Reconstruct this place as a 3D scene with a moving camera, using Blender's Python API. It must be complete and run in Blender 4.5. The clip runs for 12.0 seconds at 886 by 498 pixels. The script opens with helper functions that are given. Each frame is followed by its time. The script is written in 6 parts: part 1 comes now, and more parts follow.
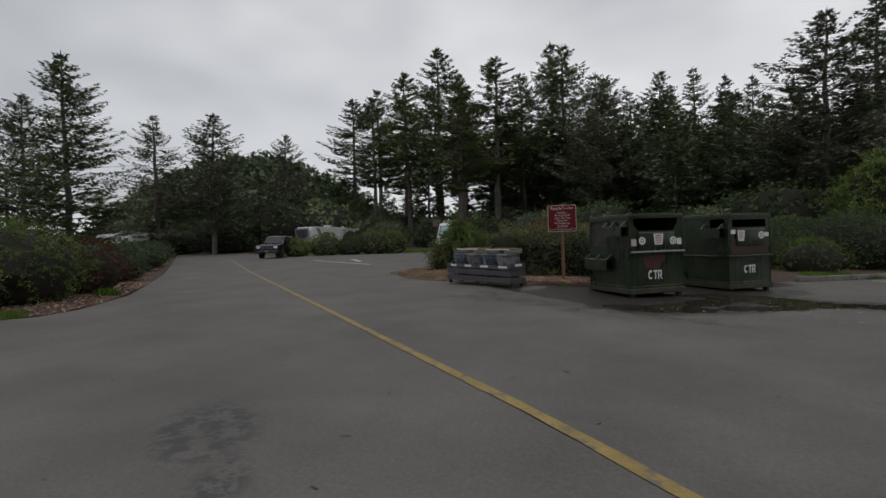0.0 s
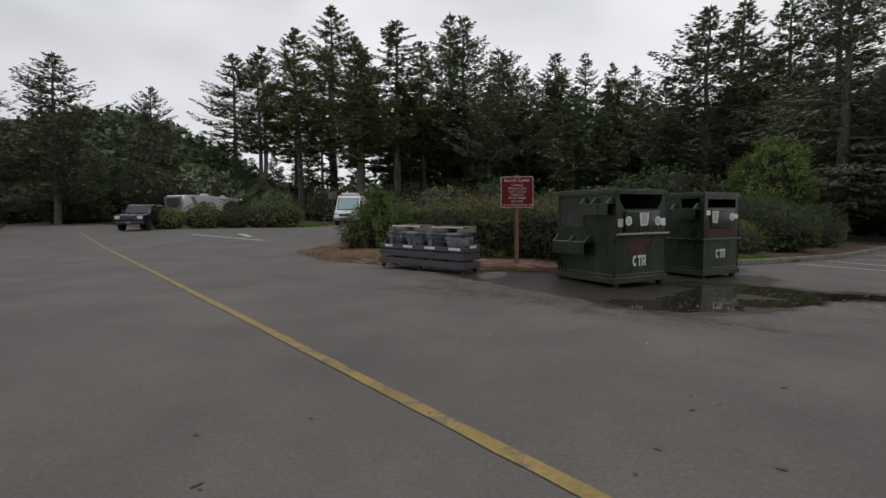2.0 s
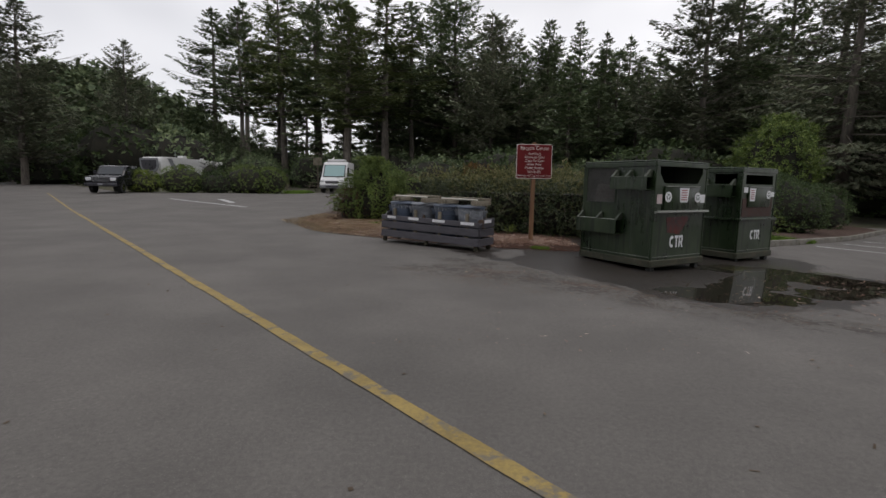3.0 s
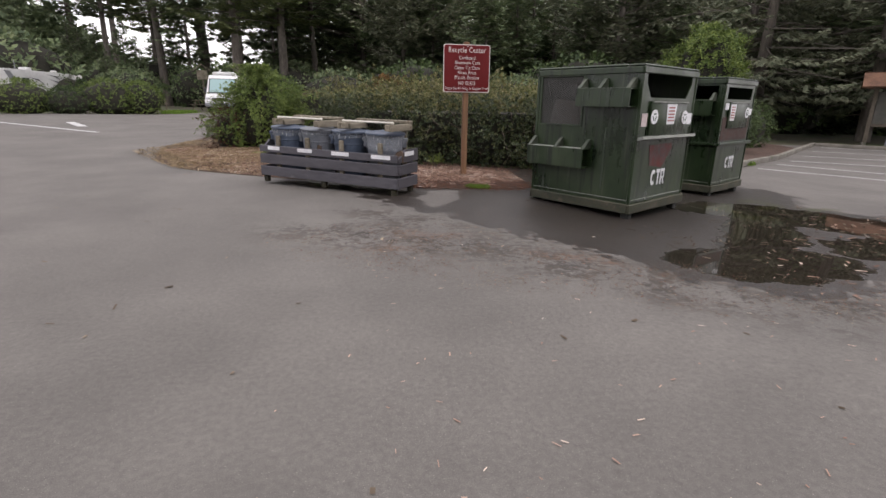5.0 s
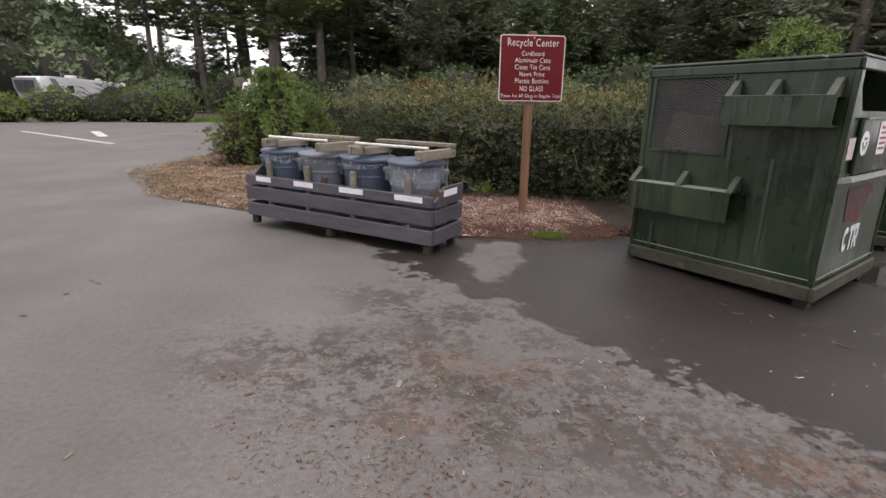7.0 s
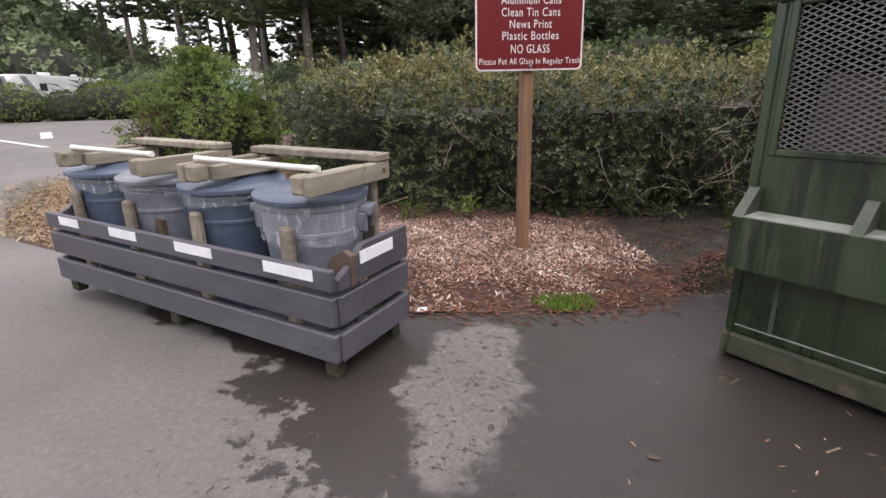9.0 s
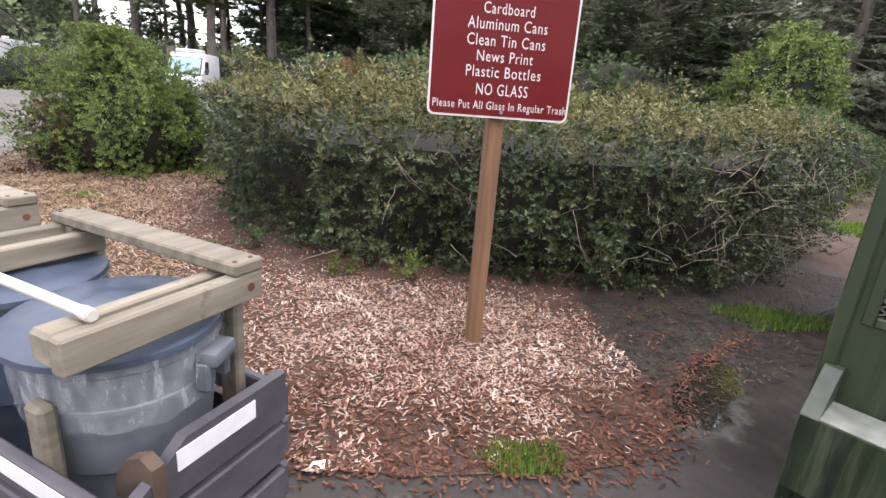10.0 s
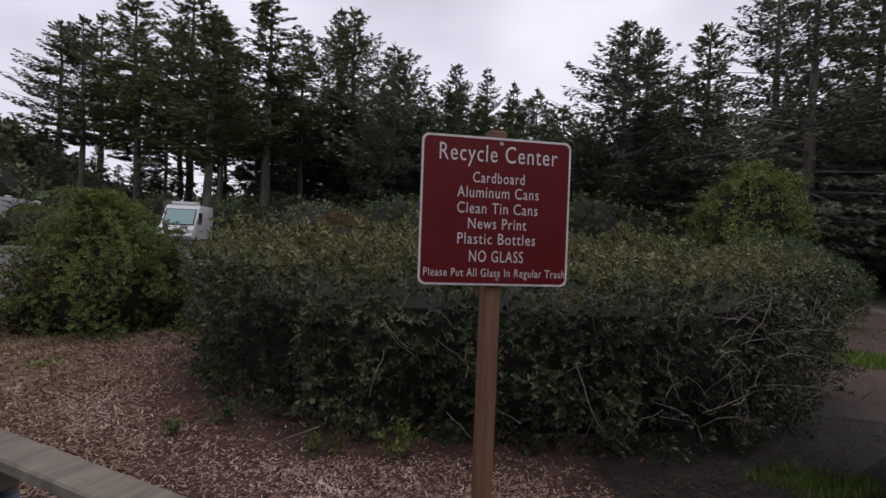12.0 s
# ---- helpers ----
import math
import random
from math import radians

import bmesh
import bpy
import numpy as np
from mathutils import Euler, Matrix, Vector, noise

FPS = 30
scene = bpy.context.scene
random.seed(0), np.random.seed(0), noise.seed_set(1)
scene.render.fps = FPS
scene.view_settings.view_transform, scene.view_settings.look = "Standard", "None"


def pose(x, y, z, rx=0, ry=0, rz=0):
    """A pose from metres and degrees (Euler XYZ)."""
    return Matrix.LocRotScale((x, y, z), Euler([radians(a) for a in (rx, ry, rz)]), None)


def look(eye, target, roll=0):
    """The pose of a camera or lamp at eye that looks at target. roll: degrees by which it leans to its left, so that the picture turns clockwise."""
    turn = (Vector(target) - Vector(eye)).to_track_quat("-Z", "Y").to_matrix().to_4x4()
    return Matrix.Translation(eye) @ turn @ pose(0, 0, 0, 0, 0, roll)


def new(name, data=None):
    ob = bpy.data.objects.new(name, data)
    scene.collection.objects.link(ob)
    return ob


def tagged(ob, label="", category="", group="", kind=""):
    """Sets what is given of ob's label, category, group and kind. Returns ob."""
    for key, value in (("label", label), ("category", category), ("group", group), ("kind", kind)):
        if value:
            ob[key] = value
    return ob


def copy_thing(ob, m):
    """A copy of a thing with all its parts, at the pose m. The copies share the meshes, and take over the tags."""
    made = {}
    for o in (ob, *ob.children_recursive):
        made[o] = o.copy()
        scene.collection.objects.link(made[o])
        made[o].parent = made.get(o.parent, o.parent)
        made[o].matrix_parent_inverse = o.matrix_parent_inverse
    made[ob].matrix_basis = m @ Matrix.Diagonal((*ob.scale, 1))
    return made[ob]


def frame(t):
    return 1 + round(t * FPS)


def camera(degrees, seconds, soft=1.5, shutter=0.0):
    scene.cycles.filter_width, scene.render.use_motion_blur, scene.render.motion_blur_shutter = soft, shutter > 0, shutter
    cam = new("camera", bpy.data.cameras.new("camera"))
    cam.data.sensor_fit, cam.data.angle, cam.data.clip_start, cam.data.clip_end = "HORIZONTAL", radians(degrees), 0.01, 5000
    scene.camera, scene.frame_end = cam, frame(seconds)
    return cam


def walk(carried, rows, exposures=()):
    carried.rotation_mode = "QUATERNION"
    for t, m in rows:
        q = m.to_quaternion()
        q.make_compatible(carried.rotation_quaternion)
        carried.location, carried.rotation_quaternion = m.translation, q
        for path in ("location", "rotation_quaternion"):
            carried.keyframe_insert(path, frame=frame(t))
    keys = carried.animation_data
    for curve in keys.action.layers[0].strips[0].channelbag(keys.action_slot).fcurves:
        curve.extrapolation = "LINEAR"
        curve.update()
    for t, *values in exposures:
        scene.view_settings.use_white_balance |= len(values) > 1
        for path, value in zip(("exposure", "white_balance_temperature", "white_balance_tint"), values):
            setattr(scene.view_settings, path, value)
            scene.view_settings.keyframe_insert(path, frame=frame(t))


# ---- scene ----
cam = camera(84.0, 12.0)
PATH = [
    (0, (0.332, -14.070, 1.216), (-0.187, -12.138, 1.186), -1.8),
    (0.5, (-0.093, -13.318, 1.164), (-0.086, -11.319, 1.115), -2.3),
    (1, (-0.485, -12.824, 1.193), (-0.447, -10.826, 1.112), -2.1),
    (1.5, (-0.958, -12.381, 1.281), (-0.983, -10.385, 1.141), -1.0),
    (2, (-1.334, -11.822, 1.249), (-1.407, -9.828, 1.108), -0.5),
    (2.5, (-1.704, -11.363, 1.304), (-1.805, -9.376, 1.101), 0.7),
    (3, (-1.904, -10.759, 1.234), (-1.907, -8.775, 0.974), 1.0),
    (3.2, (-1.906, -10.464, 1.264), (-1.815, -8.486, 0.975), 0.9),
    (4.8, (-1.788, -8.482, 1.197), (-1.443, -6.591, 0.643), 0.8),
    (5, (-1.775, -8.274, 1.216), (-1.446, -6.384, 0.649), 0.8),
    (5.5, (-1.787, -7.616, 1.25), (-1.497, -5.719, 0.689), 0.9),
    (6, (-1.806, -7.048, 1.257), (-1.551, -5.149, 0.684), 0.5),
    (6.5, (-1.69, -6.48, 1.247), (-1.427, -4.571, 0.706), 0.8),
    (7, (-1.58, -5.979, 1.296), (-1.394, -4.064, 0.749), 0.7),
    (7.2, (-1.503, -5.766, 1.349), (-1.294, -3.855, 0.794), 0.8),
    (8.8, (-0.993, -3.936, 1.215), (-0.743, -2.044, 0.617), -1.2),
    (9, (-0.959, -3.692, 1.249), (-0.792, -1.792, 0.649), -1.4),
    (9.5, (-0.917, -3.201, 1.243), (-0.878, -1.313, 0.583), -0.2),
    (9.7, (-0.785, -3.0, 1.335), (-0.674, -1.13, 0.635), 1.2),
    (10, (-0.715, -2.668, 1.478), (-0.371, -0.785, 0.892), 4.4),
    (10.2, (-0.755, -2.55, 1.497), (-0.354, -0.628, 1.120), 3.8),
    (10.5, (-0.719, -2.396, 1.593), (-0.381, -0.439, 1.356), 2.4),
    (11, (-0.706, -2.381, 1.622), (-0.358, -0.416, 1.49), 2.2),
    (11.5, (-0.707, -2.396, 1.626), (-0.346, -0.43, 1.545), 1.9),
    (12, (-0.706, -2.39, 1.628), (-0.33, -0.426, 1.576), 2.2),
]
walk(cam, [(t, look(eye, target, roll)) for t, eye, target, roll in PATH],
     exposures=[(0, -0.12, 6500, 10), (1.0, -0.02, 6500, 10), (2.0, 0.13, 6550, 12), (3.2, 0.38, 6600, 13), (4.8, 1.28, 6750, 17), (7.2, 1.45, 6700, 18), (9.0, 1.88, 6600, 18),
                (9.5, 2.0, 6550, 18), (10.0, 2.27, 6450, 18), (10.2, 2.0, 6450, 18), (10.5, 1.78, 6500, 19), (11.0, 0.90, 6500, 21), (12.0, 0.15, 6250, 22)])

# ---- world and sun: an overcast sky with torn grey cloud ----
world = bpy.data.worlds.new("world")
scene.world = world
world.use_nodes = True
wn, wl = world.node_tree.nodes, world.node_tree.links
wn.clear()
w_out = wn.new("ShaderNodeOutputWorld")
w_bg = wn.new("ShaderNodeBackground")
w_sky = wn.new("ShaderNodeTexSky")
w_sky.sky_type = "NISHITA"
w_sky.sun_disc = False
w_sky.sun_elevation, w_sky.sun_rotation = radians(48), radians(150)
w_sky_dim = wn.new("ShaderNodeVectorMath")
w_sky_dim.operation = "SCALE"
w_sky_dim.inputs["Scale"].default_value = 0.9
wl.new(w_sky.outputs[0], w_sky_dim.inputs[0])
w_co = wn.new("ShaderNodeTexCoord")
w_map = wn.new("ShaderNodeMapping")
w_map.inputs["Scale"].default_value = (1.0, 1.0, 2.0)
wl.new(w_co.outputs["Generated"], w_map.inputs[0])
w_noise = wn.new("ShaderNodeTexNoise")
w_noise.inputs["Scale"].default_value, w_noise.inputs["Detail"].default_value = 1.5, 3.0
w_noise.inputs["Roughness"].default_value = 0.5
wl.new(w_map.outputs[0], w_noise.inputs["Vector"])
w_ramp = wn.new("ShaderNodeValToRGB")
w_ramp.color_ramp.elements[0].position, w_ramp.color_ramp.elements[0].color = 0.36, (4.4, 4.55, 4.85, 1)
w_ramp.color_ramp.elements[1].position, w_ramp.color_ramp.elements[1].color = 0.64, (8.3, 8.4, 8.6, 1)
wl.new(w_noise.outputs["Fac"], w_ramp.inputs["Fac"])
w_mix = wn.new("ShaderNodeMix")
w_mix.data_type = "RGBA"
w_mix.inputs["Factor"].default_value = 0.93
wl.new(w_sky_dim.outputs[0], w_mix.inputs["A"])
wl.new(w_ramp.outputs[0], w_mix.inputs["B"])
wl.new(w_mix.outputs["Result"], w_bg.inputs["Color"])
w_bg.inputs["Strength"].default_value = 0.1
wl.new(w_bg.outputs[0], w_out.inputs[0])

sun_data = bpy.data.lights.new("sun", "SUN")
sun_data.energy, sun_data.angle, sun_data.color = 0.5, radians(35), (1.0, 0.97, 0.93)
sun = new("sun", sun_data)
sun.matrix_world = look((0, 0, 60), (-12, 22, 0))

# ---- materials ----
def nodes_of(name):
    m = bpy.data.materials.new(name)
    m.use_nodes = True
    n = m.node_tree.nodes
    return m, n, m.node_tree.links, n["Principled BSDF"]


def noise_node(n, l, co, scale, detail=4.0, rough=0.55):
    t = n.new("ShaderNodeTexNoise")
    t.inputs["Scale"].default_value, t.inputs["Detail"].default_value = scale, detail
    t.inputs["Roughness"].default_value = rough
    l.new(co, t.inputs["Vector"])
    return t.outputs["Fac"]


def ramp(n, l, fac, stops):
    r = n.new("ShaderNodeValToRGB")
    els = r.color_ramp.elements
    while len(els) < len(stops):
        els.new(0.5)
    for e, (p, c) in zip(els, stops):
        e.position, e.color = p, (*c, 1) if len(c) == 3 else c
    l.new(fac, r.inputs["Fac"])
    return r.outputs["Color"]


def mixed(n, l, fac, a, b, mode="MIX"):
    m = n.new("ShaderNodeMix")
    m.data_type, m.blend_type = "RGBA", mode
    for sock, v in (("Factor", fac), ("A", a), ("B", b)):
        if isinstance(v, (int, float)):
            m.inputs[sock].default_value = v
        elif isinstance(v, tuple):
            m.inputs[sock].default_value = (*v, 1)
        else:
            l.new(v, m.inputs[sock])
    return m.outputs["Result"]


def math_node(n, l, op, a, b=0.0, clamp=False):
    m = n.new("ShaderNodeMath")
    m.operation, m.use_clamp = op, clamp
    for i, v in enumerate((a, b)):
        if isinstance(v, (int, float)):
            m.inputs[i].default_value = v
        else:
            l.new(v, m.inputs[i])
    return m.outputs[0]


def smooth(n, l, v, lo, hi, to_lo=0.0, to_hi=1.0):
    m = n.new("ShaderNodeMapRange")
    m.interpolation_type = "SMOOTHSTEP"
    l.new(v, m.inputs["Value"])
    for k, x in (("From Min", lo), ("From Max", hi), ("To Min", to_lo), ("To Max", to_hi)):
        m.inputs[k].default_value = x
    return m.outputs["Result"]


def bump(n, l, p, height, strength=0.3, distance=0.01):
    b = n.new("ShaderNodeBump")
    b.inputs["Strength"].default_value, b.inputs["Distance"].default_value = strength, distance
    l.new(height, b.inputs["Height"])
    l.new(b.outputs[0], p.inputs["Normal"])


def coords(n, kind="Object"):
    return n.new("ShaderNodeTexCoord").outputs[kind]


def stretched(n, l, co, sx, sy, sz):
    m = n.new("ShaderNodeMapping")
    m.inputs["Scale"].default_value = (sx, sy, sz)
    l.new(co, m.inputs[0])
    return m.outputs[0]


def surface(name, dark, light, rough=0.7, metal=0.0, grain=30.0, patch=2.0, relief=0.2, depth=0.004,
            stain=None, stain_at=0.62, vary=0.0, stretch=(1, 1, 1), spec=0.5):
    """A surface with fine grain, broad patches, optional stains and a little change from piece to piece."""
    m, n, l, p = nodes_of(name)
    co = stretched(n, l, coords(n), *stretch)
    fine, broad = noise_node(n, l, co, grain, 5), noise_node(n, l, co, patch, 3)
    both = math_node(n, l, "ADD", math_node(n, l, "MULTIPLY", fine, 0.55), math_node(n, l, "MULTIPLY", broad, 0.45))
    col = ramp(n, l, both, [(0.36, dark), (0.64, light)])
    if stain:
        s = smooth(n, l, noise_node(n, l, coords(n), patch * 1.7, 6, 0.65), stain_at, stain_at + 0.1)
        col = mixed(n, l, s, col, stain)
    if vary:
        r = n.new("ShaderNodeObjectInfo").outputs["Random"]
        v = math_node(n, l, "ADD", math_node(n, l, "MULTIPLY", r, 2 * vary), 1 - vary)
        h = n.new("ShaderNodeHueSaturation")
        l.new(v, h.inputs["Value"])
        l.new(col, h.inputs["Color"])
        col = h.outputs[0]
    l.new(col, p.inputs["Base Color"])
    p.inputs["Metallic"].default_value = metal
    p.inputs["Specular IOR Level"].default_value = spec
    l.new(smooth(n, l, fine, 0.3, 0.7, rough - 0.1, min(1, rough + 0.1)), p.inputs["Roughness"])
    if relief:
        bump(n, l, p, fine, relief, depth)
    return m


def foliage(name, dark, light, rough=0.6, tips=None, sheen=0.25):
    """Leaves that change colour from clump to clump and let a little light through."""
    m, n, l, p = nodes_of(name)
    geo = n.new("ShaderNodeNewGeometry").outputs["Random Per Island"]
    broad = noise_node(n, l, coords(n), 0.9, 3)
    f = math_node(n, l, "ADD", math_node(n, l, "MULTIPLY", geo, 0.6), math_node(n, l, "MULTIPLY", broad, 0.4))
    f = math_node(n, l, "ADD", f, math_node(n, l, "MULTIPLY", math_node(n, l, "SUBTRACT", noise_node(n, l, coords(n), 3.2, 3), 0.5), 0.7))
    stops = [(0.2, dark), (0.75, light)]
    if tips:
        stops = [(0.15, dark), (0.66, light), (0.9, tips)]
    col = ramp(n, l, f, stops)
    r = n.new("ShaderNodeObjectInfo").outputs["Random"]
    h = n.new("ShaderNodeHueSaturation")
    l.new(math_node(n, l, "ADD", math_node(n, l, "MULTIPLY", r, 0.4), 0.8), h.inputs["Value"])
    l.new(col, h.inputs["Color"])
    l.new(h.outputs[0], p.inputs["Base Color"])
    p.inputs["Roughness"].default_value = rough
    p.inputs["Specular IOR Level"].default_value = sheen
    t = n.new("ShaderNodeBsdfTranslucent")
    l.new(h.outputs[0], t.inputs["Color"])
    x = n.new("ShaderNodeMixShader")
    x.inputs[0].default_value = 0.25
    l.new(p.outputs[0], x.inputs[1])
    l.new(t.outputs[0], x.inputs[2])
    l.new(x.outputs[0], n["Material Output"].inputs[0])
    return m


def blob(n, l, co, cx, cy, rx, ry, turn, edge=0.25):
    """1 inside an ellipse on the ground, 0 outside."""
    m = n.new("ShaderNodeMapping")
    m.vector_type = "TEXTURE"
    m.inputs["Location"].default_value = (cx, cy, 0)
    m.inputs["Rotation"].default_value = (0, 0, radians(turn))
    m.inputs["Scale"].default_value = (rx, ry, 1e4)
    l.new(co, m.inputs[0])
    d = n.new("ShaderNodeVectorMath")
    d.operation = "LENGTH"
    l.new(m.outputs[0], d.inputs[0])
    return smooth(n, l, d.outputs["Value"], 1 + edge, 1 - edge)


def warped(n, l, co, scale, amount):
    """Coordinates pushed about by noise, for ragged outlines."""
    t = n.new("ShaderNodeTexNoise")
    t.inputs["Scale"].default_value, t.inputs["Detail"].default_value = scale, 5
    t.inputs["Roughness"].default_value = 0.62
    l.new(co, t.inputs["Vector"])
    a = n.new("ShaderNodeVectorMath")
    a.operation = "SUBTRACT"
    l.new(t.outputs["Color"], a.inputs[0])
    a.inputs[1].default_value = (0.5, 0.5, 0.5)
    b = n.new("ShaderNodeVectorMath")
    b.operation = "SCALE"
    b.inputs["Scale"].default_value = amount
    l.new(a.outputs[0], b.inputs[0])
    c = n.new("ShaderNodeVectorMath")
    l.new(co, c.inputs[0])
    l.new(b.outputs[0], c.inputs[1])
    return c.outputs[0]


def most(n, l, vs):
    out = vs[0]
    for v in vs[1:]:
        out = math_node(n, l, "MAXIMUM", out, v)
    return out


def asphalt_material():
    """Old grey asphalt: aggregate, worn lanes, wet ground and puddles by the bins, a band of washed-up dirt."""
    m, n, l, p = nodes_of("asphalt")
    co = coords(n)
    grit = noise_node(n, l, co, 260, 3, 0.7)
    fine = noise_node(n, l, co, 34, 5, 0.6)
    broad = noise_node(n, l, co, 0.55, 4, 0.6)
    f = math_node(n, l, "ADD", math_node(n, l, "MULTIPLY", grit, 0.4),
                  math_node(n, l, "ADD", math_node(n, l, "MULTIPLY", fine, 0.25), math_node(n, l, "MULTIPLY", broad, 0.35)))
    col = ramp(n, l, f, [(0.36, (0.075, 0.069, 0.063)), (0.5, (0.118, 0.109, 0.100)), (0.64, (0.178, 0.165, 0.150))])
    stone = smooth(n, l, noise_node(n, l, co, 150, 2, 0.5), 0.66, 0.74)
    col = mixed(n, l, math_node(n, l, "MULTIPLY", stone, 0.55), col, (0.34, 0.32, 0.29))
    # a worn dark patch
    rag = warped(n, l, co, 3.5, 0.45)
    speck = smooth(n, l, noise_node(n, l, co, 7, 6, 0.75), 0.45, 0.55)
    worn = most(n, l, [blob(n, l, rag, -2.08, -11.3, 0.33, 0.58, 40, 0.35), blob(n, l, rag, -1.45, -11.95, 0.12, 0.3, 30, 0.6)])
    col = mixed(n, l, math_node(n, l, "MULTIPLY", math_node(n, l, "MULTIPLY", worn, speck), 0.85), col, (0.055, 0.056, 0.058))
    # dirt band of washed-up needles along the water's edge
    dirt_rag = warped(n, l, co, 2.6, 0.6)
    dirt = most(n, l, [blob(n, l, dirt_rag, -1.35, -3.85, 1.45, 0.50, -24, 0.6), blob(n, l, dirt_rag, 0.1, -4.95, 1.5, 0.42, -42, 0.6),
                       blob(n, l, dirt_rag, -1.3, -3.0, 0.8, 0.35, -40, 0.6), blob(n, l, dirt_rag, 1.6, -5.9, 1.3, 0.3, -20, 0.6)])
    flecks = noise_node(n, l, co, 13, 9, 0.82)
    clumps = noise_node(n, l, co, 2.4, 4, 0.6)
    litter = smooth(n, l, math_node(n, l, "ADD", flecks, math_node(n, l, "MULTIPLY", math_node(n, l, "SUBTRACT", clumps, 0.5), 0.6)), 0.48, 0.54)
    dirty = math_node(n, l, "MULTIPLY", dirt, litter)
    dirt_col = ramp(n, l, noise_node(n, l, co, 3.1, 5, 0.7), [(0.35, (0.03, 0.026, 0.023)), (0.56, (0.052, 0.042, 0.034)), (0.70, (0.085, 0.055, 0.038))])
    col = mixed(n, l, math_node(n, l, "MULTIPLY", dirty, 0.85), col, dirt_col)
    rusty = most(n, l, [blob(n, l, dirt_rag, -1.13, -3.72, 0.34, 0.12, -10, 0.6), blob(n, l, dirt_rag, -1.51, -4.2, 0.18, 0.12, 0, 0.6), blob(n, l, dirt_rag, -0.05, -4.55, 0.4, 0.10, -25, 0.6)])
    rusty = math_node(n, l, "MULTIPLY", rusty, smooth(n, l, noise_node(n, l, co, 24, 7, 0.8), 0.47, 0.56))
    col = mixed(n, l, math_node(n, l, "MULTIPLY", rusty, 0.6), col, (0.14, 0.075, 0.045))
    # wet: one long ragged shore, then the strips by the crate and the bays
    wet_rag = warped(n, l, co, 1.5, 0.75)
    shore = n.new("ShaderNodeVectorMath")
    shore.operation = "DOT_PRODUCT"
    l.new(wet_rag, shore.inputs[0])
    shore.inputs[1].default_value = (0.816, 0.577, 0)
    shore = smooth(n, l, shore.outputs["Value"], -2.95, -1.85)
    pool = math_node(n, l, "MULTIPLY", shore, blob(n, l, wet_rag, 1.1, -2.7, 3.3, 2.9, 0, 0.25))
    wet = most(n, l, [pool, blob(n, l, wet_rag, 2.7, -3.3, 2.7, 1.35, 12, 0.3),
                      blob(n, l, wet_rag, -1.95, -0.98, 1.2, 0.13, -36, 0.6), blob(n, l, wet_rag, -1.15, -1.78, 0.55, 0.3, -20, 0.5),
                      blob(n, l, wet_rag, 5.5, -3.2, 3.8, 0.7, -3, 0.4), blob(n, l, wet_rag, 3.9, -1.4, 2.0, 1.0, 32, 0.4), blob(n, l, wet_rag, 1.5, -0.6, 1.2, 0.75, 30, 0.3), blob(n, l, wet_rag, 3.4, 0.4, 2.2, 0.9, 32, 0.4)])
    ragged = math_node(n, l, "SUBTRACT", noise_node(n, l, co, 5.5, 9, 0.72), 0.5)
    wet = smooth(n, l, math_node(n, l, "ADD", wet, math_node(n, l, "MULTIPLY", ragged, 1.7)), 0.47, 0.56)
    dry = most(n, l, [blob(n, l, warped(n, l, warped(n, l, co, 14, 0.12), 3.2, 0.45), -0.69, -1.74, 0.25, 0.62, -16, 0.10)])
    dry = math_node(n, l, "MULTIPLY", dry, smooth(n, l, noise_node(n, l, co, 24, 5, 0.7), 0.62, 0.56))
    wet = math_node(n, l, "MULTIPLY", wet, math_node(n, l, "SUBTRACT", 1.0, dry))
    wet_col = mixed(n, l, 1.0, col, (0.25, 0.225, 0.21), "MULTIPLY")
    col = mixed(n, l, wet, col, wet_col)
    pud_rag = warped(n, l, co, 1.6, 0.9)
    puddle = most(n, l, [blob(n, l, pud_rag, 1.75, -4.7, 0.95, 0.5, 5, 0.07), blob(n, l, pud_rag, 2.75, -3.55, 1.7, 0.42, 46, 0.12), blob(n, l, pud_rag, 3.95, -2.8, 1.5, 0.75, -35, 0.1),
                         blob(n, l, pud_rag, 6.6, -3.3, 2.4, 0.35, -4, 0.15), blob(n, l, pud_rag, 3.6, -4.2, 0.9, 0.4, 20, 0.1), blob(n, l, pud_rag, 1.35, -0.36, 0.6, 0.3, 45, 0.2)])
    moss = smooth(n, l, noise_node(n, l, co, 1.7, 4), 0.5, 0.64)
    moss_at = math_node(n, l, "MULTIPLY", moss, most(n, l, [blob(n, l, pud_rag, 4.1, -2.0, 1.3, 0.8, 20, 0.3), blob(n, l, pud_rag, 1.5, -0.5, 0.6, 0.4, 30, 0.4)]))
    col = mixed(n, l, math_node(n, l, "MULTIPLY", puddle, 0.8), col, (0.022, 0.018, 0.013))
    col = mixed(n, l, math_node(n, l, "MULTIPLY", moss_at, 0.7), col, (0.05, 0.055, 0.012))
    # black soil and bark washed over the low corner behind the bins
    soil = most(n, l, [blob(n, l, warped(n, l, co, 3.0, 0.7), 2.6, -0.05, 1.9, 0.85, 32, 0.25), blob(n, l, warped(n, l, co, 3.0, 0.7), 4.3, 0.75, 1.9, 0.95, 34, 0.3)])
    soil = math_node(n, l, "MULTIPLY", soil, math_node(n, l, "SUBTRACT", 1.0, puddle))
    soil_col = ramp(n, l, noise_node(n, l, co, 9.0, 6, 0.7), [(0.36, (0.006, 0.0045, 0.0035)), (0.55, (0.018, 0.013, 0.01)), (0.7, (0.026, 0.03, 0.01))])
    col = mixed(n, l, soil, col, soil_col)
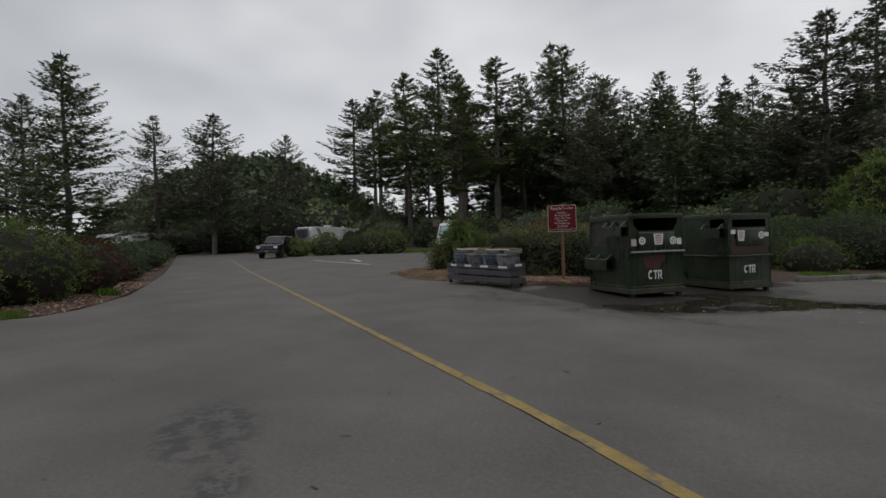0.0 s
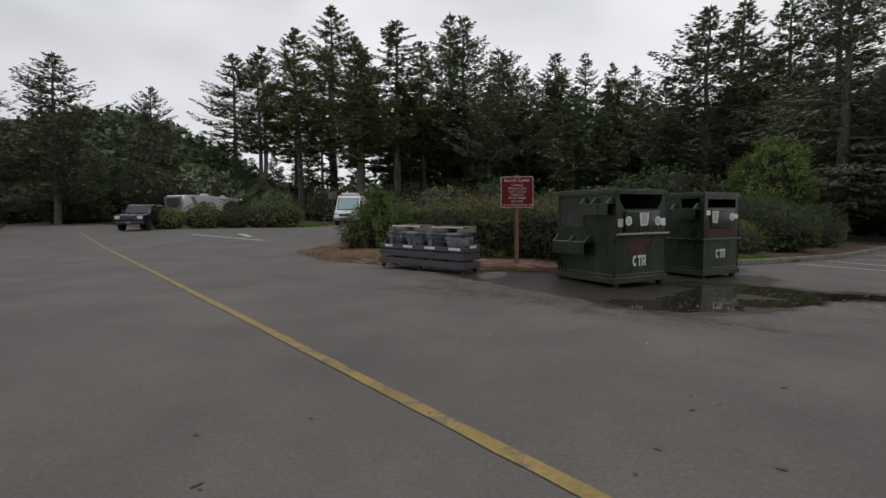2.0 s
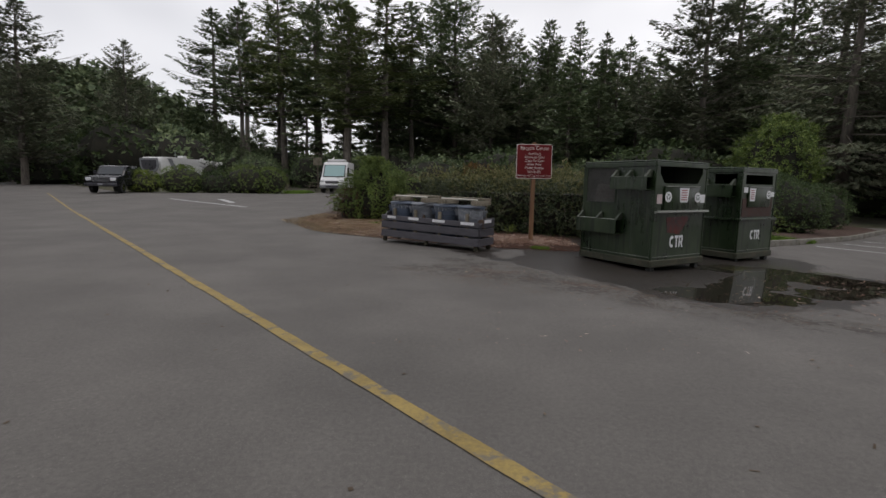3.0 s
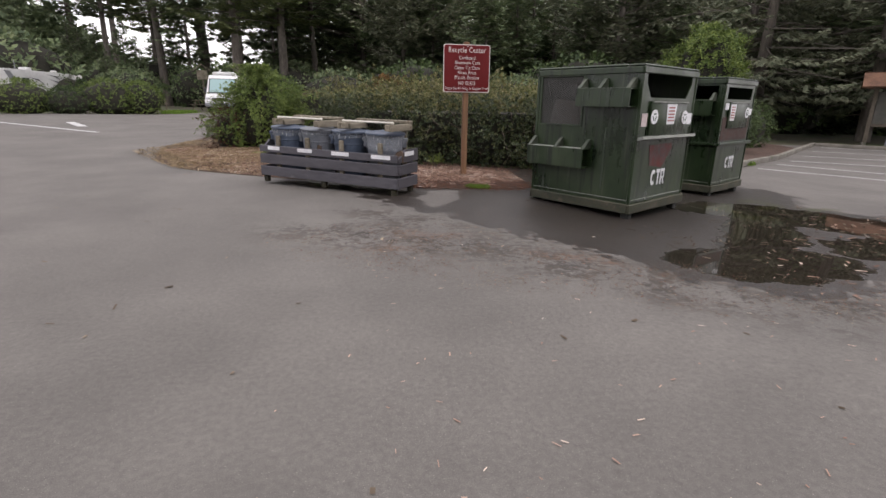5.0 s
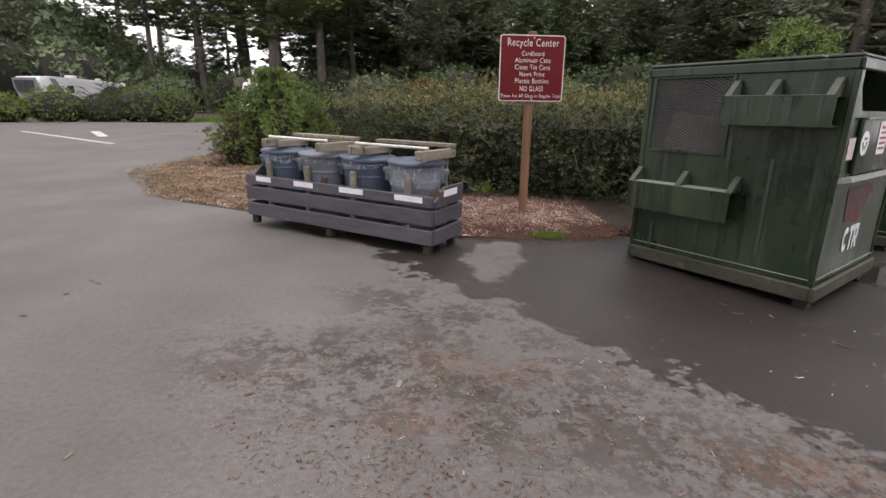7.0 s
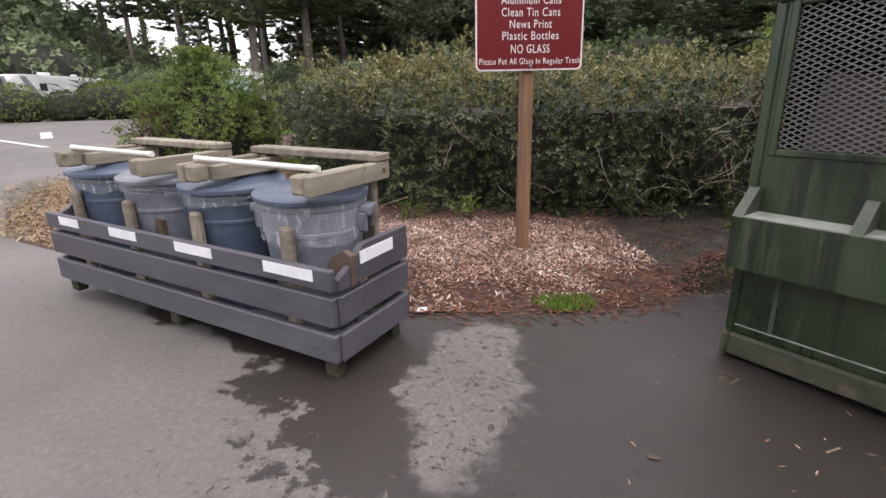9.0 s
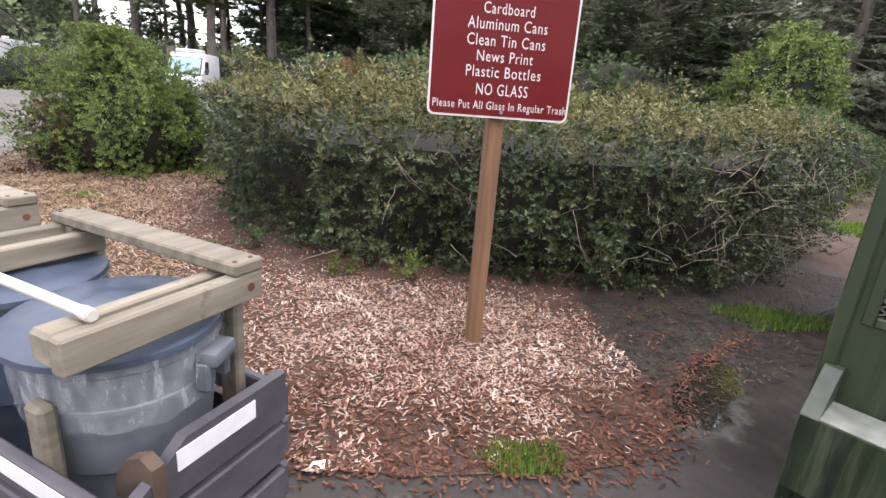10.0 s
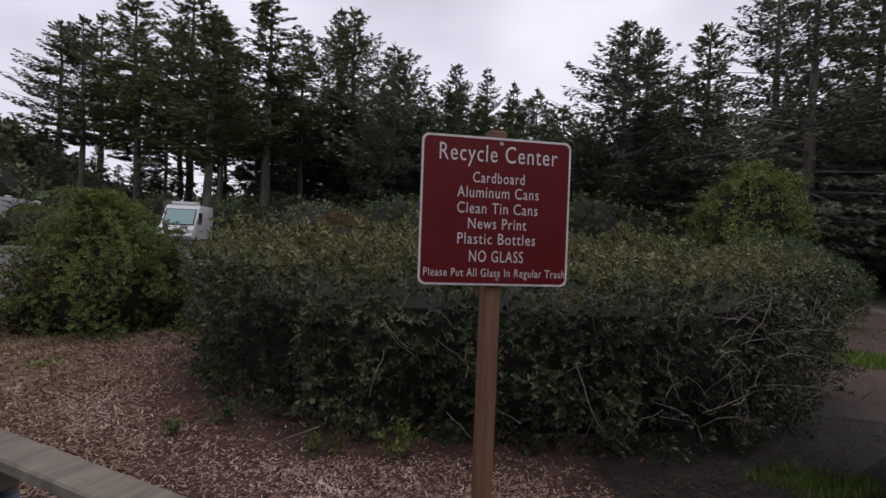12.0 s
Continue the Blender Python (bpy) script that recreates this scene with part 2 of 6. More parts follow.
    l.new(col, p.inputs["Base Color"])
    rough = math_node(n, l, "ADD", smooth(n, l, wet, 0.0, 1.0, 0.86, 0.42), math_node(n, l, "MULTIPLY", soil, 0.38), True)
    rough = math_node(n, l, "SUBTRACT", rough, math_node(n, l, "MULTIPLY", puddle, 0.40), True)
    l.new(rough, p.inputs["Roughness"])
    p.inputs["Specular IOR Level"].default_value = 0.4
    h = math_node(n, l, "ADD", grit, math_node(n, l, "MULTIPLY", fine, 0.3))
    h = math_node(n, l, "MULTIPLY", h, math_node(n, l, "SUBTRACT", 1.0, puddle))
    bump(n, l, p, h, 0.35, 0.006)
    return m


ASPHALT = asphalt_material()
FOREST_FLOOR = surface("forest_floor", (0.035, 0.03, 0.02), (0.085, 0.075, 0.045), 0.95, grain=6, patch=0.4, relief=0.8, depth=0.05,
                       stain=(0.05, 0.07, 0.02), stain_at=0.5)


def mulch_material():
    """Brown bark bed that turns to wet black soil at its low end."""
    m, n, l, p = nodes_of("mulch_bed")
    co = coords(n)
    fine, mid, broad = noise_node(n, l, co, 60, 5, 0.7), noise_node(n, l, co, 14, 5), noise_node(n, l, co, 2.2, 4)
    f = math_node(n, l, "ADD", math_node(n, l, "MULTIPLY", fine, 0.5), math_node(n, l, "ADD", math_node(n, l, "MULTIPLY", mid, 0.25), math_node(n, l, "MULTIPLY", broad, 0.25)))
    col = ramp(n, l, f, [(0.36, (0.026, 0.016, 0.012)), (0.52, (0.075, 0.044, 0.032)), (0.66, (0.15, 0.098, 0.07))])
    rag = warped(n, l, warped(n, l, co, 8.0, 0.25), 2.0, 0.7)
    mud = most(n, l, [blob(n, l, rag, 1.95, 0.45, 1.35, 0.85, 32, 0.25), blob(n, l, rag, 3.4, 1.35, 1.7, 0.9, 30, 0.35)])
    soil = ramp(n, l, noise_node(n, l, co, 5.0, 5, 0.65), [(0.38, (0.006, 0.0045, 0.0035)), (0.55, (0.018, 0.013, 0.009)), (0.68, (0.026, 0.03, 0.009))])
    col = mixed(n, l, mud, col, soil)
    l.new(col, p.inputs["Base Color"])
    l.new(smooth(n, l, mud, 0, 1, 0.95, 0.66), p.inputs["Roughness"])
    bump(n, l, p, f, 1.0, 0.02)
    return m


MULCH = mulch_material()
CHIP = foliage("wood_chip", (0.16, 0.085, 0.06), (0.44, 0.31, 0.235), 0.9, tips=(0.72, 0.62, 0.52), sheen=0.1)
PALE_CHIP = foliage("pale_wood_chip", (0.23, 0.12, 0.088), (0.54, 0.39, 0.305), 0.9, tips=(0.80, 0.71, 0.62), sheen=0.1)
STRAW = foliage("straw", (0.13, 0.09, 0.05), (0.36, 0.27, 0.165), 0.9, tips=(0.52, 0.43, 0.3), sheen=0.1)
GRASS = foliage("grass", (0.06, 0.105, 0.014), (0.15, 0.25, 0.035), 0.6)
def bin_enamel():
    """Dark green enamel: sun-bleached patches, dents, dirt runs and a grimy sheen."""
    m, n, l, p = nodes_of("green_enamel")
    co = coords(n)
    fine, broad = noise_node(n, l, co, 22, 6, 0.65), noise_node(n, l, co, 1.6, 5, 0.6)
    col = ramp(n, l, broad, [(0.32, (0.008, 0.0155, 0.007)), (0.5, (0.0175, 0.032, 0.0125)), (0.68, (0.033, 0.050, 0.022))])
    runs = noise_node(n, l, stretched(n, l, co, 9, 9, 0.55), 1.0, 5, 0.6)
    col = mixed(n, l, smooth(n, l, runs, 0.54, 0.66, 0.0, 0.8), col, (0.006, 0.010, 0.006))
    pale = noise_node(n, l, stretched(n, l, co, 13, 13, 0.9), 1.0, 6, 0.7)
    col = mixed(n, l, smooth(n, l, pale, 0.57, 0.70, 0.0, 0.6), col, (0.075, 0.084, 0.056))
    col = mixed(n, l, smooth(n, l, fine, 0.62, 0.72, 0.0, 0.35), col, (0.05, 0.045, 0.03))
    l.new(col, p.inputs["Base Color"])
    l.new(smooth(n, l, math_node(n, l, "ADD", math_node(n, l, "MULTIPLY", broad, 0.6), math_node(n, l, "MULTIPLY", pale, 0.4)), 0.3, 0.7, 0.2, 0.46), p.inputs["Roughness"])
    dent = noise_node(n, l, co, 2.6, 2, 0.4)
    bump(n, l, p, math_node(n, l, "ADD", dent, math_node(n, l, "MULTIPLY", fine, 0.04)), 0.35, 0.03)
    return m


DUMP_GREEN = bin_enamel()
SCUFFED_GREEN = surface("scuffed_green", (0.03, 0.042, 0.026), (0.085, 0.092, 0.07), 0.55, grain=14, patch=4, relief=0.1)
DUMP_DARK = surface("dark_steel", (0.012, 0.014, 0.012), (0.03, 0.03, 0.026), 0.6, grain=20, patch=2)
RUST = surface("rust", (0.09, 0.032, 0.018), (0.17, 0.075, 0.04), 0.85, grain=30, patch=3)
WORN_EDGE = surface("worn_edge", (0.16, 0.17, 0.15), (0.30, 0.31, 0.28), 0.6, grain=24, patch=4)
RUSTY_PANEL = surface("rust_brown_panel", (0.035, 0.02, 0.016), (0.075, 0.035, 0.026), 0.7, grain=14, patch=2)
GREY_PAINT = surface("grey_violet_paint", (0.052, 0.049, 0.058), (0.098, 0.092, 0.105), 0.62, grain=22, patch=1.6, relief=0.25, depth=0.003,
                     stain=(0.14, 0.135, 0.14), stain_at=0.66, vary=0.08, stretch=(0.3, 1, 1))
GREY_WOOD = surface("weathered_timber", (0.115, 0.098, 0.07), (0.29, 0.255, 0.195), 0.85, grain=26, patch=2.6, relief=0.5, depth=0.003,
                    stain=(0.09, 0.085, 0.045), stain_at=0.6, vary=0.15, stretch=(1, 0.12, 1))
POST_WOOD = surface("preserved_post_wood", (0.095, 0.047, 0.024), (0.245, 0.135, 0.072), 0.8, grain=28, patch=2.4, relief=0.4, depth=0.003,
                    stain=(0.12, 0.105, 0.05), stain_at=0.6, stretch=(1, 1, 0.06))
CAN_GREY = surface("grey_plastic", (0.105, 0.115, 0.135), (0.17, 0.182, 0.205), 0.5, grain=18, patch=2.2, relief=0.05, vary=0.1)
CAN_BLUE = surface("blue_grey_plastic", (0.045, 0.062, 0.095), (0.076, 0.098, 0.14), 0.48, grain=18, patch=2.2, relief=0.05, vary=0.08)
PVC = surface("white_pvc", (0.55, 0.52, 0.46), (0.76, 0.73, 0.66), 0.4, grain=10, patch=3, relief=0.0, stain=(0.4, 0.35, 0.27), stain_at=0.64)
LABEL_WHITE = surface("white_label", (0.66, 0.66, 0.68), (0.80, 0.80, 0.82), 0.5, grain=14, patch=3, relief=0.0)
SIGN_RED = surface("sign_brown_red", (0.112, 0.0085, 0.0095), (0.14, 0.0115, 0.0125), 0.45, grain=6, patch=1.0, relief=0.0, spec=0.22)
SIGN_WHITE = surface("sign_white", (0.62, 0.58, 0.55), (0.74, 0.70, 0.67), 0.45, grain=30, patch=5, relief=0.0)
ALUMINIUM = surface("aluminium", (0.42, 0.42, 0.42), (0.55, 0.55, 0.55), 0.4, metal=1.0, grain=30, patch=4, relief=0.05)
YELLOW = surface("yellow_road_paint", (0.20, 0.145, 0.05), (0.36, 0.262, 0.085), 0.8, grain=40, patch=3, relief=0.3,
                 stain=(0.15, 0.13, 0.10), stain_at=0.52)
ROAD_WHITE = surface("white_road_paint", (0.36, 0.36, 0.36), (0.6, 0.6, 0.59), 0.8, grain=30, patch=2, relief=0.2, stain=(0.2, 0.19, 0.18), stain_at=0.62)
CONCRETE = surface("kerb_concrete", (0.10, 0.095, 0.08), (0.24, 0.22, 0.19), 0.9, grain=22, patch=1.8, relief=0.5, stain=(0.07, 0.075, 0.04), stain_at=0.56)
BARK = surface("bark", (0.065, 0.055, 0.047), (0.19, 0.165, 0.14), 0.95, grain=9, patch=1.2, relief=1.0, depth=0.04, stretch=(1, 1, 0.25))
TWIG = surface("twig", (0.06, 0.045, 0.035), (0.16, 0.125, 0.095), 0.9, grain=30, patch=4)
SKID_TAN = surface("dirt_caked_green", (0.022, 0.028, 0.015), (0.07, 0.064, 0.042), 0.75, grain=16, patch=3, stain=(0.09, 0.075, 0.052), stain_at=0.6)
NEEDLE = foliage("spruce_needles", (0.062, 0.092, 0.05), (0.16, 0.205, 0.102), 0.6, tips=(0.25, 0.285, 0.15))
NEEDLE_WARM = foliage("pine_needles", (0.07, 0.10, 0.044), (0.20, 0.24, 0.095), 0.6, tips=(0.29, 0.31, 0.14))
NEEDLE_GREY = foliage("grey_spruce_needles", (0.076, 0.094, 0.062), (0.19, 0.205, 0.135), 0.7, tips=(0.27, 0.27, 0.185))
# leaf tones run from dark gaps to glints, both put into the colour
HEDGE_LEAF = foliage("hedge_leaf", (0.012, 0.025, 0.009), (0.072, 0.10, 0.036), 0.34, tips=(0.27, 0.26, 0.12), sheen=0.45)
# yellower top leaves, made paler to hold the light from above
HEDGE_TOP_LEAF = foliage("lit_top_hedge_leaf", (0.05, 0.062, 0.02), (0.20, 0.195, 0.075), 0.5, tips=(0.40, 0.35, 0.19))
SHRUB_LEAF = foliage("shrub_leaf", (0.045, 0.076, 0.02), (0.14, 0.19, 0.048), 0.5, tips=(0.24, 0.29, 0.08))
DARK_LEAF = foliage("dark_shrub_leaf", (0.026, 0.046, 0.018), (0.072, 0.105, 0.04), 0.5, tips=(0.11, 0.15, 0.05))
YELLOW_LEAF = foliage("yellow_green_leaf", (0.065, 0.095, 0.016), (0.17, 0.21, 0.042), 0.55)
RUST_LEAF = foliage("dry_brown_leaf", (0.075, 0.04, 0.012), (0.21, 0.115, 0.035), 0.75)
RED_LEAF = foliage("red_brown_twig_leaf", (0.05, 0.022, 0.016), (0.12, 0.055, 0.035), 0.8)
# near-black fill: shade put into the colour of shrub cores and hill slopes
CORE = surface("dark_shade_fill", (0.011, 0.012, 0.008), (0.03, 0.027, 0.018), 1.0, grain=12, patch=3, relief=0.8, depth=0.03)

# ---- geometry helpers ----
from mathutils import geometry


def mesh_of(name, verts, faces, material, smooth_shade=False):
    me = bpy.data.meshes.new(name)
    me.from_pydata(verts, [], faces)
    me.materials.append(material)
    if smooth_shade:
        me.polygons.foreach_set("use_smooth", [True] * len(me.polygons))
    me.update()
    return me


def finish(bm, name, material, flat=False):
    bmesh.ops.recalc_face_normals(bm, faces=bm.faces)
    me = bpy.data.meshes.new(name)
    bm.to_mesh(me)
    bm.free()
    me.materials.append(material)
    if not flat:
        for p in me.polygons:
            p.use_smooth = True
        me.set_sharp_from_angle(angle=radians(35))
    return me


def part(name, bm, material, parent=None, label="", at=None):
    """Links a bmesh or a mesh as one object under a thing or a part."""
    me = bm if isinstance(bm, bpy.types.Mesh) else finish(bm, name, material)
    ob = new(name, me)
    if parent:
        ob.parent = parent
    if at:
        ob.matrix_basis = at
    if label:
        tagged(ob, label)
    return ob


def thing(name, at, label, category, group="", kind=""):
    ob = new(name)
    ob.empty_display_size = 0.2
    ob.matrix_basis = at
    return tagged(ob, label, category, group, kind)


def box(bm, sx, sy, sz, m=None, bevel=0.0, seg=1):
    """A block centred on m, with its edges rounded."""
    made = bmesh.ops.create_cube(bm, size=1.0, matrix=(m or Matrix()) @ Matrix.Diagonal((sx, sy, sz, 1)))
    if bevel:
        es = list({e for v in made["verts"] for e in v.link_edges})
        bmesh.ops.bevel(bm, geom=es, offset=bevel, segments=seg, affect="EDGES", profile=0.5)
    return bm


def block(sx, sy, sz, m=None, bevel=0.004, seg=1):
    return box(bmesh.new(), sx, sy, sz, m, bevel, seg)


def tube(bm, r1, r2, depth, m=None, seg=16, caps=True):
    bmesh.ops.create_cone(bm, cap_ends=caps, segments=seg, radius1=r1, radius2=r2, depth=depth, matrix=m or Matrix())
    return bm


def lathe(profile, seg=28, bm=None, m=None):
    """A body turned round z from (radius, height) pairs."""
    bm = bm or bmesh.new()
    m = m or Matrix()
    rings = []
    for r, z in profile:
        rings.append([bm.verts.new(m @ Vector((r * math.cos(a), r * math.sin(a), z))) for a in
                      [2 * math.pi * i / seg for i in range(seg)]] if r > 1e-6 else [bm.verts.new(m @ Vector((0, 0, z)))])
    for a, b in zip(rings, rings[1:]):
        for i in range(seg):
            j = (i + 1) % seg
            if len(a) == 1:
                bm.faces.new((a[0], b[i], b[j]))
            elif len(b) == 1:
                bm.faces.new((a[i], a[j], b[0]))
            else:
                bm.faces.new((a[i], a[j], b[j], b[i]))
    return bm


def prism(outline, depth, bm=None, m=None):
    """An outline in x and z, pushed along y by depth."""
    bm = bm or bmesh.new()
    m = m or Matrix()
    a = [bm.verts.new(m @ Vector((x, 0, z))) for x, z in outline]
    b = [bm.verts.new(m @ Vector((x, depth, z))) for x, z in outline]
    bm.faces.new(a)
    bm.faces.new(b[::-1])
    for i in range(len(a)):
        j = (i + 1) % len(a)
        bm.faces.new((a[i], b[i], b[j], a[j]))
    return bm


def clamp(v, lo, hi):
    return max(lo, min(hi, v))


def ground_at(x, y):
    """The lie of the land: it falls to the parking bays and rises to the woods."""
    hollow = 0.07 * math.exp(-(x - 1.6) ** 2 / 2.2 - (y + 2.3) ** 2 / 3.0)
    return -hollow - 0.042 * clamp(x, 0, 13) + 0.015 * clamp(y - 8, 0, 40)


def inside(poly, x, y):
    hit = False
    for (x1, y1), (x2, y2) in zip(poly, poly[1:] + poly[:1]):
        if (y1 > y) != (y2 > y) and x < (x2 - x1) * (y - y1) / (y2 - y1) + x1:
            hit = not hit
    return hit


def rounded(poly, times=2):
    """Corner cutting, for outlines that sweep."""
    for _ in range(times):
        poly = [q for a, b in zip(poly, poly[1:] + poly[:1])
                for q in ((a[0] * 0.75 + b[0] * 0.25, a[1] * 0.75 + b[1] * 0.25), (a[0] * 0.25 + b[0] * 0.75, a[1] * 0.25 + b[1] * 0.75))]
    return poly


def sheet(name, poly, step, height, material, skirt=0.0):
    """A patch of ground inside an outline, filled with points so that it follows height(x, y)."""
    xs, ys = [p[0] for p in poly], [p[1] for p in poly]
    pts = [Vector(p) for p in poly]
    y, row = min(ys) + step / 2, 0
    while y < max(ys):
        x = min(xs) + step / 2 + (row % 2) * step / 2
        while x < max(xs):
            if inside(poly, x, y):
                pts.append(Vector((x, y)))
            x += step
        y += step
        row += 1
    k = len(poly)
    v2, _, f2, *_ = geometry.delaunay_2d_cdt(pts, [(i, (i + 1) % k) for i in range(k)], [], 1, 1e-5)
    verts = [(v.x, v.y, height(v.x, v.y)) for v in v2]
    faces = [tuple(f) for f in f2]
    if skirt:
        b = len(verts)
        ring = [(p[0], p[1]) for p in poly]
        verts += [(x, y, height(x, y)) for x, y in ring] + [(x, y, height(x, y) - skirt) for x, y in ring]
        faces += [(b + i, b + k + i, b + k + (i + 1) % k, b + (i + 1) % k) for i in range(k)]
    return new(name, mesh_of(name, verts, faces, material, True))


def edge_distance(poly, x, y):
    best = 1e9
    for (x1, y1), (x2, y2) in zip(poly, poly[1:] + poly[:1]):
        dx, dy = x2 - x1, y2 - y1
        k = clamp(((x - x1) * dx + (y - y1) * dy) / (dx * dx + dy * dy + 1e-9), 0, 1)
        best = min(best, math.hypot(x - x1 - k * dx, y - y1 - k * dy))
    return best


def scatter_quads(spots, rng, long, wide, tilt=0.5):
    """Loose flat bits lying about at spots (x, y, z): verts and faces."""
    verts, faces = [], []
    for x, y, z in spots:
        a, t = rng.uniform(0, 6.283), rng.uniform(-tilt, tilt)
        lg, wd = long * rng.uniform(0.4, 1.3) / 2, wide * rng.uniform(0.5, 1.3) / 2
        ca, sa, b = math.cos(a), math.sin(a), len(verts)
        lift = abs(t) * lg + 0.003
        for u, v in ((-lg, -wd), (lg, -wd * 0.8), (lg * 0.9, wd), (-lg, wd * 0.7)):
            verts.append((x + u * ca - v * sa, y + u * sa + v * ca, z + lift + u * t))
        faces.append((b, b + 1, b + 2, b + 3))
    return verts, faces


# ---- the ground ----
def grid_line(reach, fine, n):
    out = []
    for i in range(-n, n + 1):
        k = i / n
        out.append(reach * (0.06 * k + 0.94 * k ** 5))
    return out


def build_ground():
    xs = ys = grid_line(900, 2, 34)
    verts = [(x, y, ground_at(x, y) - 0.05 - (0.25 if math.hypot(x, y) > 60 else 0)) for y in ys for x in xs]
    k = len(xs)
    faces = [(j * k + i, j * k + i + 1, (j + 1) * k + i + 1, (j + 1) * k + i) for j in range(len(ys) - 1) for i in range(k - 1)]
    tagged(new("ground", mesh_of("ground", verts, faces, FOREST_FLOOR, True)),
           "brown forest floor with needle litter under the trees", "ground", kind="structure")


build_ground()

ISLAND = rounded([(-3.5, 0.42), (-0.95, -1.03), (0.3, -1.06), (0.85, -0.9), (1.2, -0.25), (2.2, 0.3), (4.2, 1.15), (6.0, 2.1), (8.4, 3.75), (11.5, 6.15), (19.4, 12.2), (15, 16), (4, 14.5), (-4, 15.5), (-6.4, 12.5),
                  (-7.0, 7.8), (-6.6, 4.4), (-5.2, 1.6)], 2)
ROAD = [(60, -45), (-6, -45), (-6, -30), (-9, -17), (-4.7, -11.6), (-5.0, -11.0), (-9, -12), (-45, -20), (-45, -14), (-16, -9.2), (-10.6, -7.8), (-9.8, -6.9), (-10.0, -5.9),
        (-11.7, -3.1), (-20, 6.5), (-48, 37), (-60, 52), (-52, 56), (-40, 40), (-27, 27), (-14.5, 27.2), (-13.4, 28.6), (-12.8, 31), (-12.6, 37),
        (-8.4, 37), (-8.0, 30), (-5.5, 20), (0, 15.5), (14, 15), (19.5, 12.4), (22.4, 9.1), (27, 3.7), (33, -3.4), (60, -8)]


def road_height(x, y):
    return ground_at(x, y) + 0.004 * noise.noise(Vector((x * 0.4, y * 0.4, 0)))


road = tagged(sheet("road", ROAD, 0.8, road_height, ASPHALT), "worn grey asphalt road and car park, wet by the bins", "road", kind="structure")


def island_height(x, y):
    d = edge_distance(ISLAND, x, y)
    return ground_at(x, y) + 0.006 + 0.075 * (1 - math.exp(-d / 0.5)) + 0.018 * noise.noise(Vector((x * 2.3, y * 2.3, 3))) * min(1, d * 3)


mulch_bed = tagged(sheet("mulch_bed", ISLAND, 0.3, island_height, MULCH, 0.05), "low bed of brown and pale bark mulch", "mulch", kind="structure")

LEFT_VERGE = rounded([(-5.2, -11.9), (-4.7, -11.45), (-5.1, -10.95), (-9, -11.9), (-45, -19.9), (-45, -30), (-9.2, -17)], 1)
FAR_VERGE = rounded([(-16, -9.1), (-10.6, -7.75), (-9.85, -6.9), (-10.05, -5.9), (-11.75, -3.1), (-20, 6.5), (-34, 21.7), (-40, 20), (-45, -13.9)], 2)


def verge_height(poly):
    return lambda x, y: ground_at(x, y) + 0.01 + 0.05 * (1 - math.exp(-edge_distance(poly, x, y) / 0.5)) + 0.02 * noise.noise(Vector((x, y, 5)))


for poly, words in ((LEFT_VERGE, "verge corner of bark mulch beside the road"), (FAR_VERGE, "roadside bed of brown mulch under dark shrubs")):
    tagged(sheet("verge", poly, 0.7, verge_height(poly), MULCH, 0.04), words, "verge", kind="structure")


def strip(points, width, lift, material, name, label, category, rag=0.0):
    """A painted line along points on the road."""
    verts, faces, rng = [], [], random.Random(5)
    fine = []
    for (x1, y1), (x2, y2) in zip(points, points[1:]):
        k = max(2, int(math.hypot(x2 - x1, y2 - y1) / 0.25))
        fine += [(x1 + (x2 - x1) * i / k, y1 + (y2 - y1) * i / k) for i in range(k)]
    fine.append(points[-1])
    for i, (x, y) in enumerate(fine):
        a, b = fine[max(0, i - 1)], fine[min(len(fine) - 1, i + 1)]
        dx, dy = b[0] - a[0], b[1] - a[1]
        d = math.hypot(dx, dy)
        nx, ny = -dy / d * width / 2, dx / d * width / 2
        j1, j2 = 1 + rng.uniform(-rag, rag), 1 + rng.uniform(-rag, rag)
        for s in (j1, -j2):
            verts.append((x + nx * s, y + ny * s, road_height(x, y) + lift))
    faces = [(2 * i, 2 * i + 1, 2 * i + 3, 2 * i + 2) for i in range(len(fine) - 1)]
    return tagged(new(name, mesh_of(name, verts, faces, material)), label, category, kind="structure")


strip([(5.55, -17.007), (-1.14, -9.27), (-8.04, -1.29), (-28, 21.7)], 0.105, 0.007, YELLOW,
      "road_line", "faded yellow painted centre line on asphalt", "road line", 0.12)

# ---- trees and shrubs ----
def limb_verts(verts, faces, p, q, r1, r2, seg=5):
    """A tapered stick from p to q."""
    d = (q - p).normalized()
    u = d.orthogonal().normalized()
    w = d.cross(u)
    b = len(verts)
    for c, r in ((p, r1), (q, r2)):
        for i in range(seg):
            a = 2 * math.pi * i / seg
            verts.append(tuple(c + (u * math.cos(a) + w * math.sin(a)) * r))
    for i in range(seg):
        j = (i + 1) % seg
        faces.append((b + i, b + j, b + seg + j, b + seg + i))


def spray(verts, faces, at, d, up, length, width, rng):
    """A drooping spray of needles: three slim shoots from one stem."""
    side = d.cross(up)
    if side.length < 1e-4:
        side = d.orthogonal()
    side.normalize()
    for swing, reach in ((0.0, 1.0), (rng.uniform(0.45, 0.8), 0.75), (-rng.uniform(0.45, 0.8), 0.75)):
        b = len(verts)
        f = d * math.cos(swing) + side * math.sin(swing)
        w = side * math.cos(swing) - d * math.sin(swing)
        root = at + d * length * 0.3 * (1 - reach)
        tip = root + f * length * reach - Vector((0, 0, length * rng.uniform(0.02, 0.25)))
        wide = width * rng.uniform(0.28, 0.44)
        verts.extend([tuple(root + w * wide), tuple(tip), tuple(root - w * wide)])
        faces.append((b, b + 1, b + 2))


